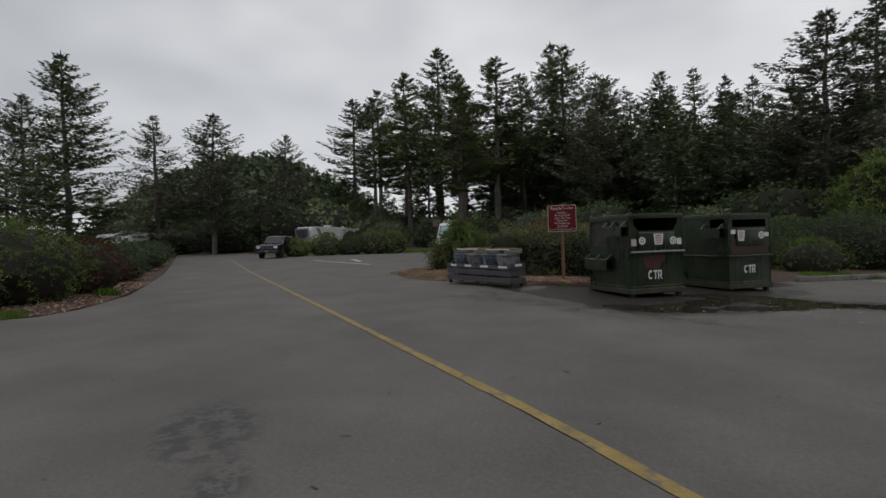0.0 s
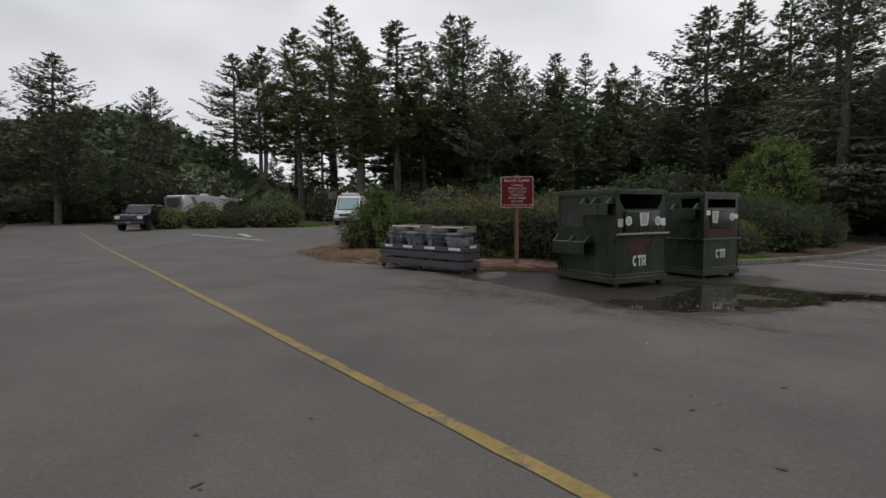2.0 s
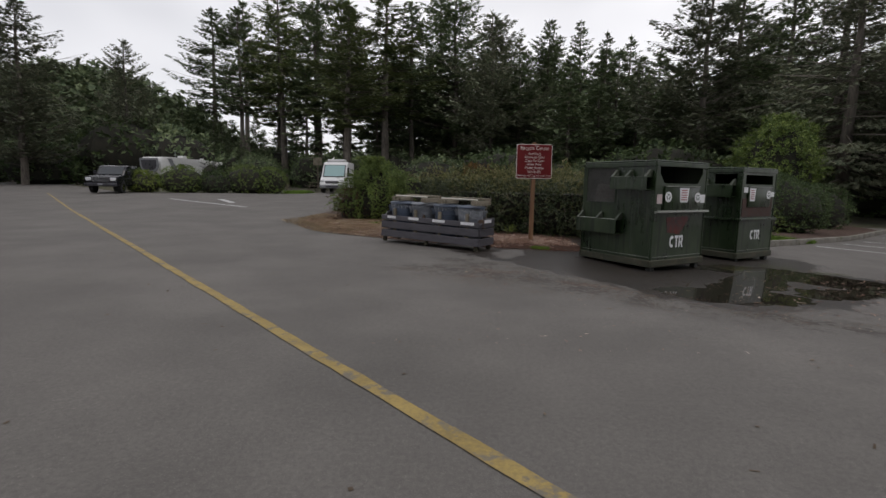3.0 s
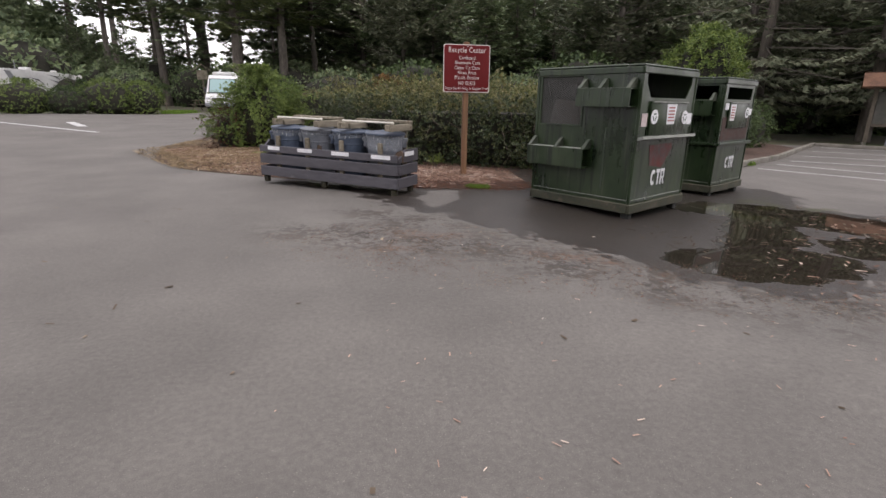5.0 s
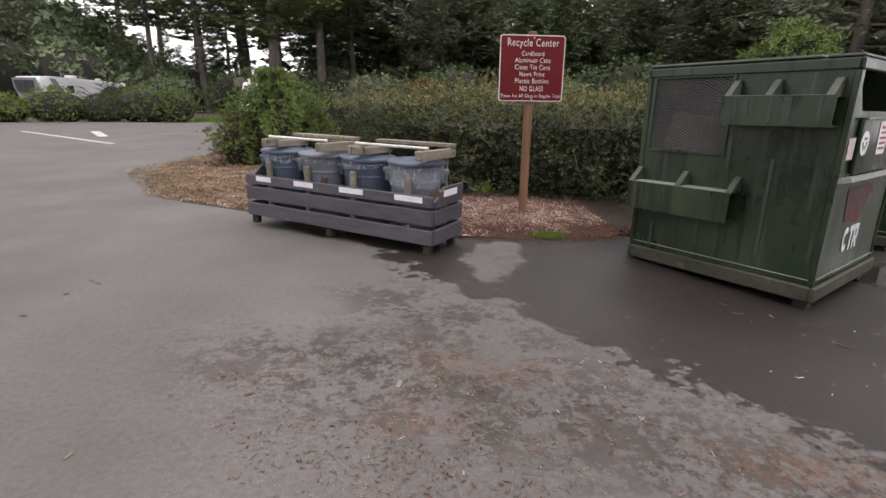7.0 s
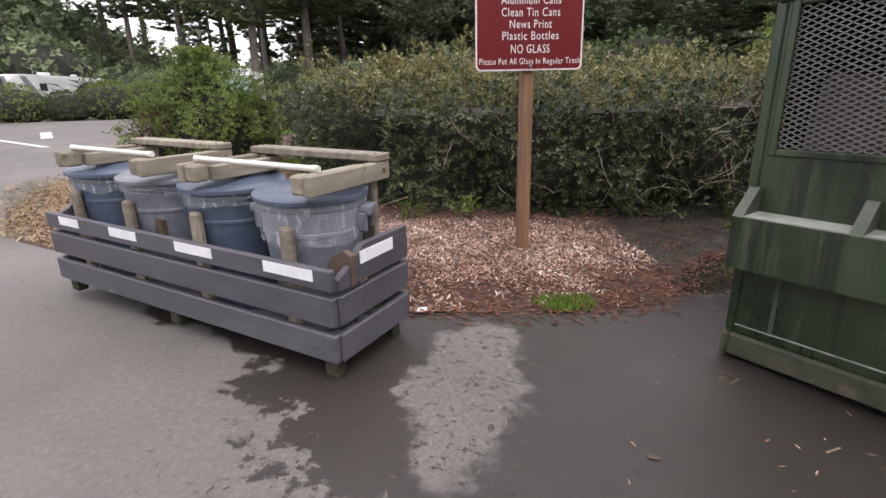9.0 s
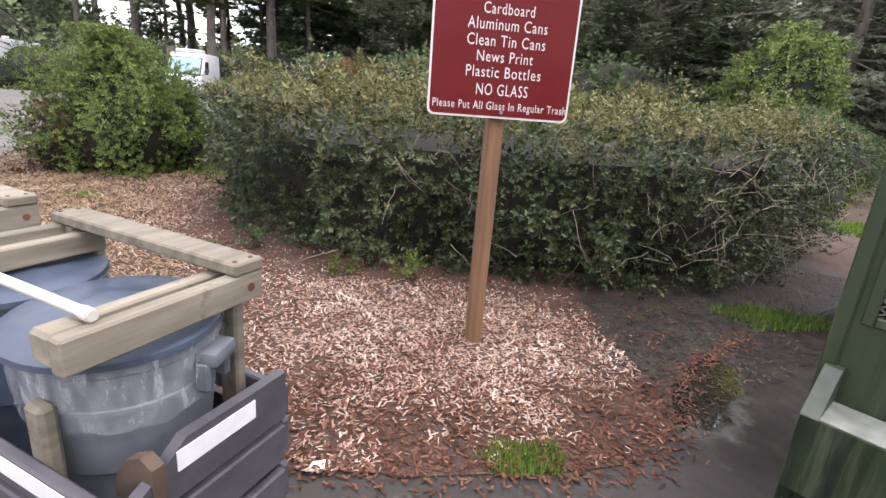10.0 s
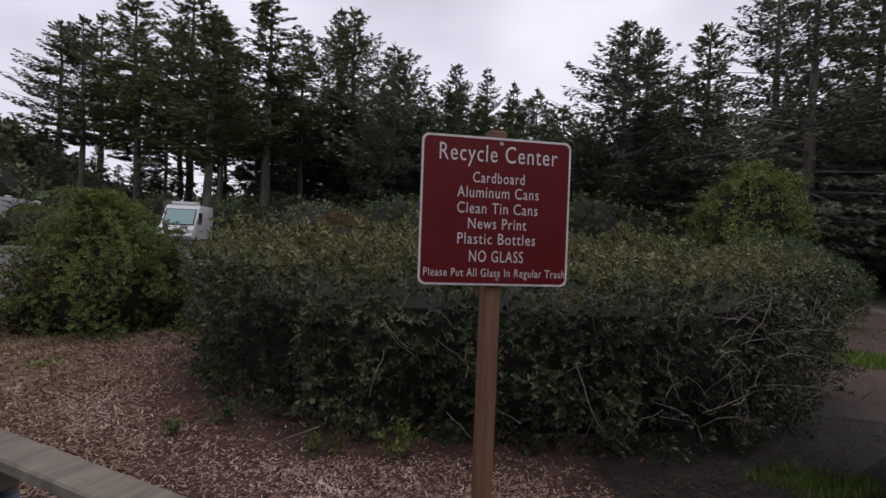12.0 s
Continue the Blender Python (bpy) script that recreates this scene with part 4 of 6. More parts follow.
# shrubs in front of the camper
for i, (x, y, r, h, leaf) in enumerate([(-24.6, 26.4, 1.5, 1.6, YELLOW_LEAF), (-22.1, 27.3, 1.75, 2.0, SHRUB_LEAF), (-19.8, 27.9, 1.5, 1.6, DARK_LEAF), (-17.6, 28.4, 1.7, 2.15, SHRUB_LEAF), (-15.9, 28.8, 1.3, 2.05, SHRUB_LEAF)]):
    shrub("shrub", ring_poly(x, y, r, r * 0.8, 60 + i), h, leaf, leaf, 3800, 0.12, 70 + i, "rounded green shrub before the parked camper", group="shrubs before the camper", twig_count=0, rough=0.9)

# the understorey of the wood: one dark and one green shrub, planted again and again
UNDER = [shrub("shrub", ring_poly(-30 + 6 * k, 48, 2.4, 2.2, 80 + k), 2.8 + k * 0.5, (DARK_LEAF, NEEDLE, DARK_LEAF)[k], (DARK_LEAF, NEEDLE, DARK_LEAF)[k], 1500, 0.34, 90 + k,
               "dark understorey shrub at the edge of the wood", group="understorey shrubs", twig_count=0, rough=2.0) for k in range(3)]
urng = random.Random(77)
for i in range(84):
    a = radians(-50 + 96 * (i + urng.random()) / 84)
    d = urng.uniform(44, 62) if i % 3 else urng.uniform(64, 84)
    x, y = d * math.sin(a), -13 + d * math.cos(a)
    if x < -14 and y < 44 or -17 < x < -5 and y < 40 or x < -40 and d < 74:
        continue
    s = urng.uniform(0.8, 1.5) * (1 if d < 64 else 1.5) * (0.75 if -34 < x < 12 else 1)
    c = copy_thing(urng.choice(UNDER), Matrix())
    c.matrix_basis = Matrix.Translation((x, y, ground_at(x, y) - 0.1)) @ Matrix.Rotation(urng.uniform(0, 6.28), 4, "Z") @ Matrix.Diagonal((s * 1.2, s * 1.2, s, 1))


# ---- wooded hill in the distance ----
def wooded_hill(cx, cy, rx, ry, top, count, seed, label):
    rng = random.Random(seed)
    verts, faces = [], []
    for _ in range(count):
        a, r = rng.uniform(0, 6.283), math.sqrt(rng.random())
        u, v = r * math.cos(a), r * math.sin(a)
        x, y = cx + u * rx, cy + v * ry
        z = top * (1 - r * r) ** 1.2
        h, w = rng.uniform(3, 6.5), rng.uniform(1.2, 2.2)
        for k in range(9):
            q = Vector((x + rng.gauss(0, w * 0.35), y + rng.gauss(0, w * 0.35), z + h * rng.random()))
            f = 1 - (q.z - z) / h
            d = Vector((rng.gauss(0, 1), rng.gauss(0, 1), rng.gauss(0, 0.5))).normalized()
            spray(verts, faces, q, d, Vector((rng.gauss(0, 1), rng.gauss(0, 1), 1)), w * (0.5 + f), w * 0.8, rng)
    hill = thing("wooded_hill", Matrix(), label, "hill")
    hill["kind"] = "stuff"
    tagged(part("foliage", mesh_of("foliage", verts, faces, NEEDLE), None, hill), kind="stuff")
    n, m = 28, 8
    hv = [(cx + rx * 1.05 * (j / m) * math.cos(6.283 * i / n), cy + ry * 1.05 * (j / m) * math.sin(6.283 * i / n), top * max(0, 1 - (j / m) ** 2) ** 1.2 + 0.5 - (1.5 if j == m else 0)) for j in range(m + 1) for i in range(n)]
    hf = [(j * n + i, (j + 1) * n + i, (j + 1) * n + (i + 1) % n, j * n + (i + 1) % n) for j in range(m) for i in range(n)]
    part("slope", mesh_of("slope", hv, hf, CORE, True), None, hill)


wooded_hill(-80, 92, 44, 24, 19, 3200, 5, "dark wooded hill beyond the campground")
wooded_hill(70, 95, 60, 26, 20, 1500, 6, "dark wooded rise behind the car park")
wooded_hill(0, 118, 60, 20, 7, 1000, 7, "dark wooded rise behind the trees")

# ---- front-load refuse bins ----
def local(x, y, z, turn):
    return Matrix.Translation((x, y, z)) @ Matrix.Rotation(radians(turn), 4, "Z")


def at(x, y, z, rx=0, ry=0, rz=0):
    return pose(x, y, z, rx, ry, rz)


def span(bm, x0, x1, y0, y1, z0, z1, bevel=0.006):
    """A block between two corners."""
    return box(bm, x1 - x0, y1 - y0, z1 - z0, Matrix.Translation(((x0 + x1) / 2, (y0 + y1) / 2, (z0 + z1) / 2)), bevel)


def disc(r, m, seg=28, depth=0.003):
    return tube(bmesh.new(), r, r, depth, m, seg)


FRONT = Matrix.Rotation(radians(90), 4, "X")


def expanded_metal(y0, y1, z0, z1, x):
    """Diamond mesh in the side wall."""
    bm = bmesh.new()
    slope, pitch = 0.5, 0.0235
    for sign in (1, -1):
        c = -slope * (y1 - y0)
        while c < (z1 - z0) + slope * (y1 - y0):
            pts = []
            for yy in (y0, y1):
                pts.append((yy, z0 + c + sign * slope * (yy - y0) if sign > 0 else z0 + c - slope * (yy - y0)))
            (ya, za), (yb, zb) = pts
            k0, k1 = 0.0, 1.0
            for lim, low in ((z0, True), (z1, False)):
                if abs(zb - za) > 1e-9:
                    k = (lim - za) / (zb - za)
                    if (zb > za) == low:
                        k0 = max(k0, k)
                    else:
                        k1 = min(k1, k)
            if k1 > k0:
                p = Vector((x, ya + (yb - ya) * k0, za + (zb - za) * k0))
                q = Vector((x, ya + (yb - ya) * k1, za + (zb - za) * k1))
                d = q - p
                if d.length > 0.01:
                    box(bm, 0.004, d.length, 0.0058, Matrix.Translation((p + q) / 2) @ Matrix.Rotation(math.atan2(d.z, d.y), 4, "X"))
            c += pitch
    return bm


def pocket(parent, y0, y1, z0, z1, out, gussets):
    """A fork pocket: a boxed channel on the side, with plates above it."""
    bm = prism([(-out, z0), (0, z0), (0, z0 + 0.012), (-out + 0.012, z0 + 0.012), (-out + 0.012, z1 - 0.012), (0, z1 - 0.012), (0, z1), (-out, z1)], y1 - y0, None, Matrix.Translation((0, y0, 0)))
    pk = part("fork_pocket", bm, DUMP_GREEN, parent)
    for gy in gussets:
        bm = bmesh.new()
        prism([(-out + 0.005, z1), (0, z1), (0, z1 + 0.115), (-0.03, z1 + 0.115)], 0.045, bm, Matrix.Translation((0, gy - 0.0225, 0)))
        part("gusset", bm, SCUFFED_GREEN, pk, "paint-worn steel gusset")
    bm = bmesh.new()
    span(bm, -out + 0.012, -0.004, y0 + 0.02, y1 - 0.02, z1, z1 + 0.003, 0)
    part("rust_streak", bm, WORN_EDGE, pk, "scuffed bare metal along the pocket's top")


def letter_shapes(parent, x, z, h, y):
    """The haulier's mark: a ring segment, a capped bar and a blocky hook, in white."""
    w = h * 0.62
    bm = bmesh.new()
    seg, rng0 = 14, (50, 310)
    ring = []
    for i in range(seg + 1):
        a = radians(rng0[0] + (rng0[1] - rng0[0]) * i / seg)
        ring.append((math.cos(a), math.sin(a)))
    outline = [(x + w * 0.5 + w * 0.5 * c, z + h / 2 + h / 2 * s) for c, s in ring] + \
              [(x + w * 0.5 + w * 0.24 * c, z + h / 2 + h * 0.26 * s) for c, s in ring[::-1]]
    prism(outline, 0.004, bm, Matrix.Translation((0, y, 0)))
    part("mark", bm, LABEL_WHITE, parent, "white painted ring segment")
    bm = bmesh.new()
    span(bm, x + w * 1.1, x + w * 1.9, y, y + 0.004, z + h * 0.78, z + h, 0)
    span(bm, x + w * 1.38, x + w * 1.62, y, y + 0.004, z, z + h * 0.78, 0)
    part("mark", bm, LABEL_WHITE, parent, "white painted capped bar")
    bm = bmesh.new()
    x2 = x + w * 2.02
    span(bm, x2, x2 + w * 0.25, y, y + 0.004, z, z + h, 0)
    span(bm, x2 + w * 0.25, x2 + w * 0.8, y, y + 0.004, z + h * 0.8, z + h, 0)
    span(bm, x2 + w * 0.58, x2 + w * 0.82, y, y + 0.004, z + h * 0.5, z + h * 0.8, 0)
    span(bm, x2 + w * 0.25, x2 + w * 0.8, y, y + 0.004, z + h * 0.38, z + h * 0.5, 0)
    prism([(x2 + w * 0.4, z + h * 0.38), (x2 + w * 0.64, z + h * 0.38), (x2 + w * 0.95, z), (x2 + w * 0.68, z)], 0.004, bm, Matrix.Translation((0, y, 0)))
    part("mark", bm, LABEL_WHITE, parent, "white painted hooked block")


STICKER_GREEN = surface("sticker_green", (0.03, 0.07, 0.05), (0.05, 0.1, 0.07), 0.5, relief=0)
STICKER_PINK = surface("faded_sticker", (0.42, 0.33, 0.33), (0.62, 0.52, 0.52), 0.6, relief=0, grain=40)
POSTER_RED = surface("faded_poster", (0.035, 0.025, 0.024), (0.14, 0.025, 0.022), 0.6, relief=0, grain=9, patch=6, stain=(0.12, 0.11, 0.1), stain_at=0.6)


SCREEN_GREY = surface("dull_screen_steel", (0.07, 0.068, 0.064), (0.14, 0.136, 0.128), 0.6, grain=30, patch=4, relief=0)


def round_sticker(parent, x, z, y):
    s = part("round_sticker", disc(0.085, at(x, y, z) @ FRONT), LABEL_WHITE, parent, "white recycling sticker")
    for k in range(3):
        a = radians(90 + 120 * k)
        bm = prism([(-0.026, 0.024), (0.026, 0.024), (0.034, 0.042), (-0.034, 0.042)], 0.002, None,
                   at(x, y - 0.0035, z) @ Matrix.Rotation(-a + math.pi / 2, 4, "Y"))
        part("arrow", bm, STICKER_GREEN, s)


def bucket_sticker(parent, x, z, y, w, h):
    s = part("paper_sticker", prism([(x - w * 0.5, z + h / 2), (x - w * 0.38, z - h / 2), (x + w * 0.38, z - h / 2), (x + w * 0.5, z + h / 2)], 0.003, None,
                                    Matrix.Translation((0, y, 0))), LABEL_WHITE, parent, "white bucket-shaped sticker")
    for k in range(5):
        zz = z + h * (0.32 - 0.16 * k)
        part("print_bar", span(bmesh.new(), x - w * 0.3, x + w * 0.3, y - 0.002, y, zz - h * 0.035, zz + h * 0.035, 0), RED_PRINT, s)


RED_PRINT = surface("red_print", (0.25, 0.05, 0.05), (0.36, 0.1, 0.1), 0.6, relief=0)


def refuse_bin(m, W, D, H, label, stepped):
    b = thing("refuse_bin", m, label, "dumpster", "refuse bins")
    t = 0.02
    bm = bmesh.new()
    base = 0.045
    wz0, wz1, wy0, wy1 = 1.07, H - 0.09, D - 0.69, D - 0.06
    ox0, ox1, oz0, oz1 = 0.10, W - 0.12, H - 0.34, H - 0.075
    if stepped:
        wz0 = wz1 = wy0 = wy1 = None
        ox0, ox1, oz0, oz1 = 0.12, W - 0.12, H - 0.30, H - 0.12
    # side with the window
    if wz0:
        plates = [(0.0, wy0, base, H), (wy1, D, base, H), (wy0, wy1, base, wz0), (wy0, wy1, wz1, H)]
    else:
        plates = [(0, D, base, H - 0.3), (0.55, D, H - 0.3, H), (0, 0.1, H - 0.3, H), (0.1, 0.55, H - 0.1, H)]
    for y0, y1, z0, z1 in plates:
        part("side_panel", span(bmesh.new(), 0, t, y0, y1, z0, z1, 0), DUMP_GREEN, b)
    part("side_panel", span(bmesh.new(), W - t, W, 0, D, base, H), DUMP_GREEN, b)
    part("back_panel", span(bmesh.new(), t, W - t, D - t, D, base, H), DUMP_GREEN, b)
    part("floor_panel", span(bmesh.new(), t, W - t, 0.02, D - t, base, base + t), DUMP_DARK, b)
    # front, open at the top
    for x0, x1, z0, z1 in ((t, W - t, base, oz0), (t, ox0, oz0, H), (ox1, W - t, oz0, H), (ox0, ox1, oz1, H)):
        part("front_panel", span(bmesh.new(), x0, x1, 0, t, z0, z1, 0), DUMP_GREEN, b)
    for xa, xb in () if stepped else ((ox0, ox0 + 0.12), (ox1, ox1 - 0.12)):
        part("corner_gusset", prism([(xa, oz0), (xb, oz0), (xa, oz0 + 0.16)], t), DUMP_GREEN, b)
    bm.free()
    lid = bmesh.new()
    span(lid, -0.015, W + 0.015, 0.22, D + 0.015, H, H + 0.03, 0.012)
    span(lid, -0.015, W + 0.015, -0.015, 0.20, H, H + 0.026, 0.01)
    part("lid", lid, DUMP_GREEN, b, "dark green steel lid, shut")
    rim = bmesh.new()
    for x0, x1, y0, y1 in ((-0.022, W + 0.022, -0.022, 0.0), (-0.022, W + 0.022, D, D + 0.022), (-0.022, 0, 0, D), (W, W + 0.022, 0, D)):
        span(rim, x0, x1, y0, y1, H - 0.075, H - 0.002, 0.008)
    part("rim", rim, DUMP_GREEN, b)
    for x0, x1, y0, y1 in ((-0.035, W + 0.035, -0.035, 0.0), (-0.035, W + 0.035, D, D + 0.035), (-0.035, 0, 0, D), (W, W + 0.035, 0, D)):
        part("skid_rail", span(bmesh.new(), x0, x1, y0, y1, base - 0.01, base + 0.11, 0.012), SKID_TAN, b, "dirt-caked lower rail")
    seam = bmesh.new()
    for x0, x1, y0, y1 in ((-0.008, W + 0.008, -0.008, 0.0), (-0.008, 0, 0, D)):
        span(seam, x0, x1, y0, y1, base + 0.15, base + 0.156, 0)
    part("weld_seam", seam, WORN_EDGE, b, "pale scuffed weld line")
    for fx, fy in ((0.08, 0.06), (W - 0.08, 0.06), (0.08, D - 0.06), (W - 0.08, D - 0.06)):
        part("foot", span(bmesh.new(), fx - 0.05, fx + 0.05, fy - 0.05, fy + 0.05, -0.055 if not stepped else -0.06, base, 0.01), DUMP_DARK, b)
    for cx, cy in ((0.0, 0.0), (W, 0.0), (0.0, D)):
        part("corner_angle", span(bmesh.new(), cx - 0.012, cx + 0.03 if cx == 0 else cx + 0.012, cy - 0.012, cy + 0.03, base + 0.11, H - 0.075, 0.006), DUMP_GREEN, b)
    if wz0:
        part("mesh_screen", expanded_metal(wy0, wy1, wz0, wz1, 0.008), SCREEN_GREY, b, "dull grey expanded-metal screen")
        fr = bmesh.new()
        for y0, y1, z0, z1 in ((wy0 - 0.03, wy0, wz0 - 0.03, wz1 + 0.03), (wy1, wy1 + 0.03, wz0 - 0.03, wz1 + 0.03),
                               (wy0, wy1, wz0 - 0.03, wz0), (wy0, wy1, wz1, wz1 + 0.03)):
            span(fr, -0.012, 0, y0, y1, z0, z1, 0.004)
        part("screen_frame", fr, DUMP_GREEN, b)
        cardboard = surface("brown_cardboard", (0.05, 0.036, 0.03), (0.10, 0.076, 0.064), 0.9, grain=12, patch=3)
        part("cardboard", block(0.5, 0.62, 0.70, at(0.40, (wy0 + wy1) / 2, 0.98, 7, 9, 6), 0.03, 2), cardboard, b, "flattened cardboard seen through the screen")
        pocket(b, 0.05, wy0 - 0.02, H - 0.45, H - 0.24, 0.17, (0.09, 0.46, wy0 - 0.05))
        pocket(b, D - 0.88, D + 0.01, 0.54, 0.78, 0.17, (D - 0.86, D - 0.44, D - 0.01))
    else:
        pocket(b, 0.1, 0.72, H - 0.55, H - 0.32, 0.16, (0.14, 0.68))
        ledge = bmesh.new()
        for x0, x1, y0, y1 in ((-0.06, W + 0.06, -0.06, 0.0), (-0.06, 0, 0, D), (W, W + 0.06, 0, D)):
            span(ledge, x0, x1, y0, y1, 0.78, 0.83, 0.012)
        part("ledge", ledge, DUMP_GREEN, b)
    # front door and stickers
    door = block(W * 0.68, 0.03, 0.40, at(W * 0.5, -0.016, oz0 - 0.24), 0.012, 2)
    door = part("front_door", door, DUMP_GREEN, b)
    part("door_hem", span(bmesh.new(), W * 0.17, W * 0.83, -0.05, -0.03, oz0 - 0.055, oz0 - 0.04, 0), WORN_EDGE, door)
    if not stepped:
        led = bmesh.new()
        prism([(0.0, 0.0), (W, 0.0), (W, 0.035), (0.0, 0.035)], 0.09, led, at(0, -0.09, oz0 - 0.47, -14))
        part("ledge", led, WORN_EDGE, b, "pale worn steel ledge")
        part("poster", prism([(0.38, 0.60), (0.70, 0.56), (0.92, 0.80), (0.90, 0.86), (0.33, 0.85)], 0.003, None, Matrix.Translation((0, -0.004, 0))), POSTER_RED, b,
             "faded dark red and grey poster")
        letter_shapes(b, 0.46, 0.34, 0.20, -0.006)
        y = -0.036
        part("label", span(bmesh.new(), 0.04, 0.17, -0.016, -0.013, oz0 - 0.33, oz0 - 0.18, 0), STICKER_PINK, b, "faded pink label")
        round_sticker(b, 0.30, oz0 - 0.22, y)
        bucket_sticker(b, 0.72, oz0 - 0.19, y, 0.26, 0.24)
        round_sticker(b, 1.10, oz0 - 0.23, y)
        part("label", span(bmesh.new(), 1.215, 1.34, -0.016, -0.013, oz0 - 0.32, oz0 - 0.18, 0), LABEL_WHITE, b, "white paper label")
    else:
        part("panel", span(bmesh.new(), 0.05, W - 0.1, -0.012, 0.0, 0.86, 1.22, 0.004), RUSTY_PANEL, b, "rust-brown painted panel")
        letter_shapes(b, 0.44, 0.40, 0.19, -0.006)
        part("label", span(bmesh.new(), 0.06, 0.2, -0.016, -0.013, oz0 - 0.16, oz0 - 0.06, 0), LABEL_WHITE, b, "white paper label")
        bucket_sticker(b, 0.34, oz0 - 0.2, -0.036, 0.22, 0.25)
        round_sticker(b, 0.94, oz0 - 0.2, -0.036)
        part("label", span(bmesh.new(), 1.06, 1.19, -0.016, -0.013, oz0 - 0.24, oz0 - 0.14, 0), LABEL_WHITE, b, "white paper label")
    for sy, z0, z1 in ((0.40, 0.3, 1.05), (0.72, 0.95, 1.2), (1.3, 0.2, 0.5)):
        part("scuff", span(bmesh.new(), -0.0035, 0.0, sy, sy + 0.022, z0, z1, 0), SCUFF, b) if not stepped else None
    for sy, wd, z0, z1 in ((0.30, 0.05, H - 0.44, H - 0.25), (0.42, 0.02, H - 0.42, H - 0.25), (0.58, 0.035, H - 0.38, H - 0.25), (0.66, 0.016, H - 0.40, H - 0.25), (0.12, 0.02, H - 0.41, H - 0.25)):
        part("scuff", span(bmesh.new(), -0.1735, -0.1705, sy, sy + wd, z0, z1, 0), SCUFF, b) if not stepped else None
    return b


SCUFF = surface("pale_run_mark", (0.024, 0.036, 0.021), (0.056, 0.068, 0.05), 0.6, grain=30, patch=5, relief=0)
refuse_bin(local(1.455, -2.838, -0.088, 31), 1.37, 1.48, 1.745, "dark green steel refuse bin with fork pockets and mesh screen", False)
refuse_bin(local(3.80, -1.22, -0.15, 31), 1.24, 1.60, 1.79, "dark green steel refuse bin with stepped body and brown panel", True)


# ---- slatted crate with four bins and hinged timber frames ----
CRATE = local(-3.23, -0.36, 0.045, -34) @ Matrix.Rotation(radians(1.1), 4, "Y")
CL, CD = 2.37, 0.58


def plank(x0, x1, y0, y1, z0, z1, rng=None, bevel=0.006):
    return span(bmesh.new(), x0, x1, y0, y1, z0, z1, bevel)


DAMP_WOOD = surface("damp_mossy_timber", (0.022, 0.02, 0.014), (0.07, 0.062, 0.036), 0.85, grain=26, patch=6, stain=(0.06, 0.07, 0.02), stain_at=0.58)
BRACE_BROWN = surface("old_brown_timber", (0.05, 0.032, 0.022), (0.12, 0.08, 0.055), 0.85, grain=20, patch=3)


def build_crate():
    c = thing("slatted_crate", CRATE, "grey painted slatted timber crate holding four plastic bins", "crate")
    for k, (z, h) in enumerate(((0.095, 0.14), (0.275, 0.14), (0.445, 0.10))):
        part("slat", plank(0, CL, -0.015, 0.018, z, z + h), GREY_PAINT, c)
        part("slat", plank(0, CL, CD - 0.018, CD + 0.015, z, z + h), GREY_PAINT, c)
        for x0, x1 in ((-0.014, 0.02), (CL - 0.02, CL + 0.014)):
            if k < 2:
                part("slat", plank(x0, x1, 0.019, CD - 0.019, z, z + h), GREY_PAINT, c)
            else:
                bm = prism([(0.019, z), (CD - 0.019, z), (CD - 0.019, z + 0.165), (0.20, z + 0.165), (0.12, z + 0.10), (0.019, z + 0.05)], x1 - x0, None,
                           Matrix.Translation((x1, 0, 0)) @ Matrix.Rotation(radians(90), 4, "Z"))
                part("slat", bm, GREY_PAINT, c)
    for k in range(5):
        part("floor_board", plank(0.03, CL - 0.03, 0.04 + 0.105 * k, 0.13 + 0.105 * k, 0.1, 0.12), GREY_PAINT, c)
    for x in (0.05, CL / 2 - 0.06, CL - 0.08):
        for y in (0.06, CD - 0.06):
            part("foot", plank(x - 0.04, x + 0.04, y - 0.035, y + 0.035, -0.01, 0.084, None, 0.01), DAMP_WOOD, c, "dark mossy foot")
    for x in (0.32, 0.86, 1.45, 2.08):
        bm = plank(x - 0.036, x + 0.036, 0.02, 0.065, 0.08, 0.69, None, 0.012)
        part("upright", bm, GREY_WOOD, c)
    for x in (0.36, 1.04, 1.50, 2.18):
        part("upright", plank(x - 0.04, x + 0.04, CD - 0.06, CD - 0.02, 0.08, 0.845, None, 0.008), GREY_WOOD, c)
    for x0, x1 in ((0.17, 0.39), (0.72, 0.98), (1.32, 1.61), (1.97, 2.27)):
        part("label", plank(x0, x1, -0.019, -0.016, 0.482, 0.535, None, 0), LABEL_WHITE, c, "blank white label strip")
    part("label", span(bmesh.new(), CL + 0.0145, CL + 0.0175, 0.17, 0.43, 0.525, 0.585, 0), LABEL_WHITE, c, "blank white label strip")
    for x in (0.98, 2.33):
        bm = prism([(-0.09, 0.44), (0.06, 0.44), (0.06, 0.58), (0.02, 0.60), (-0.04, 0.57), (-0.085, 0.50)], 0.035, None, at(x, 0.10, 0))
        part("brace", bm, BRACE_BROWN, c, "rounded brown timber brace")
    return c


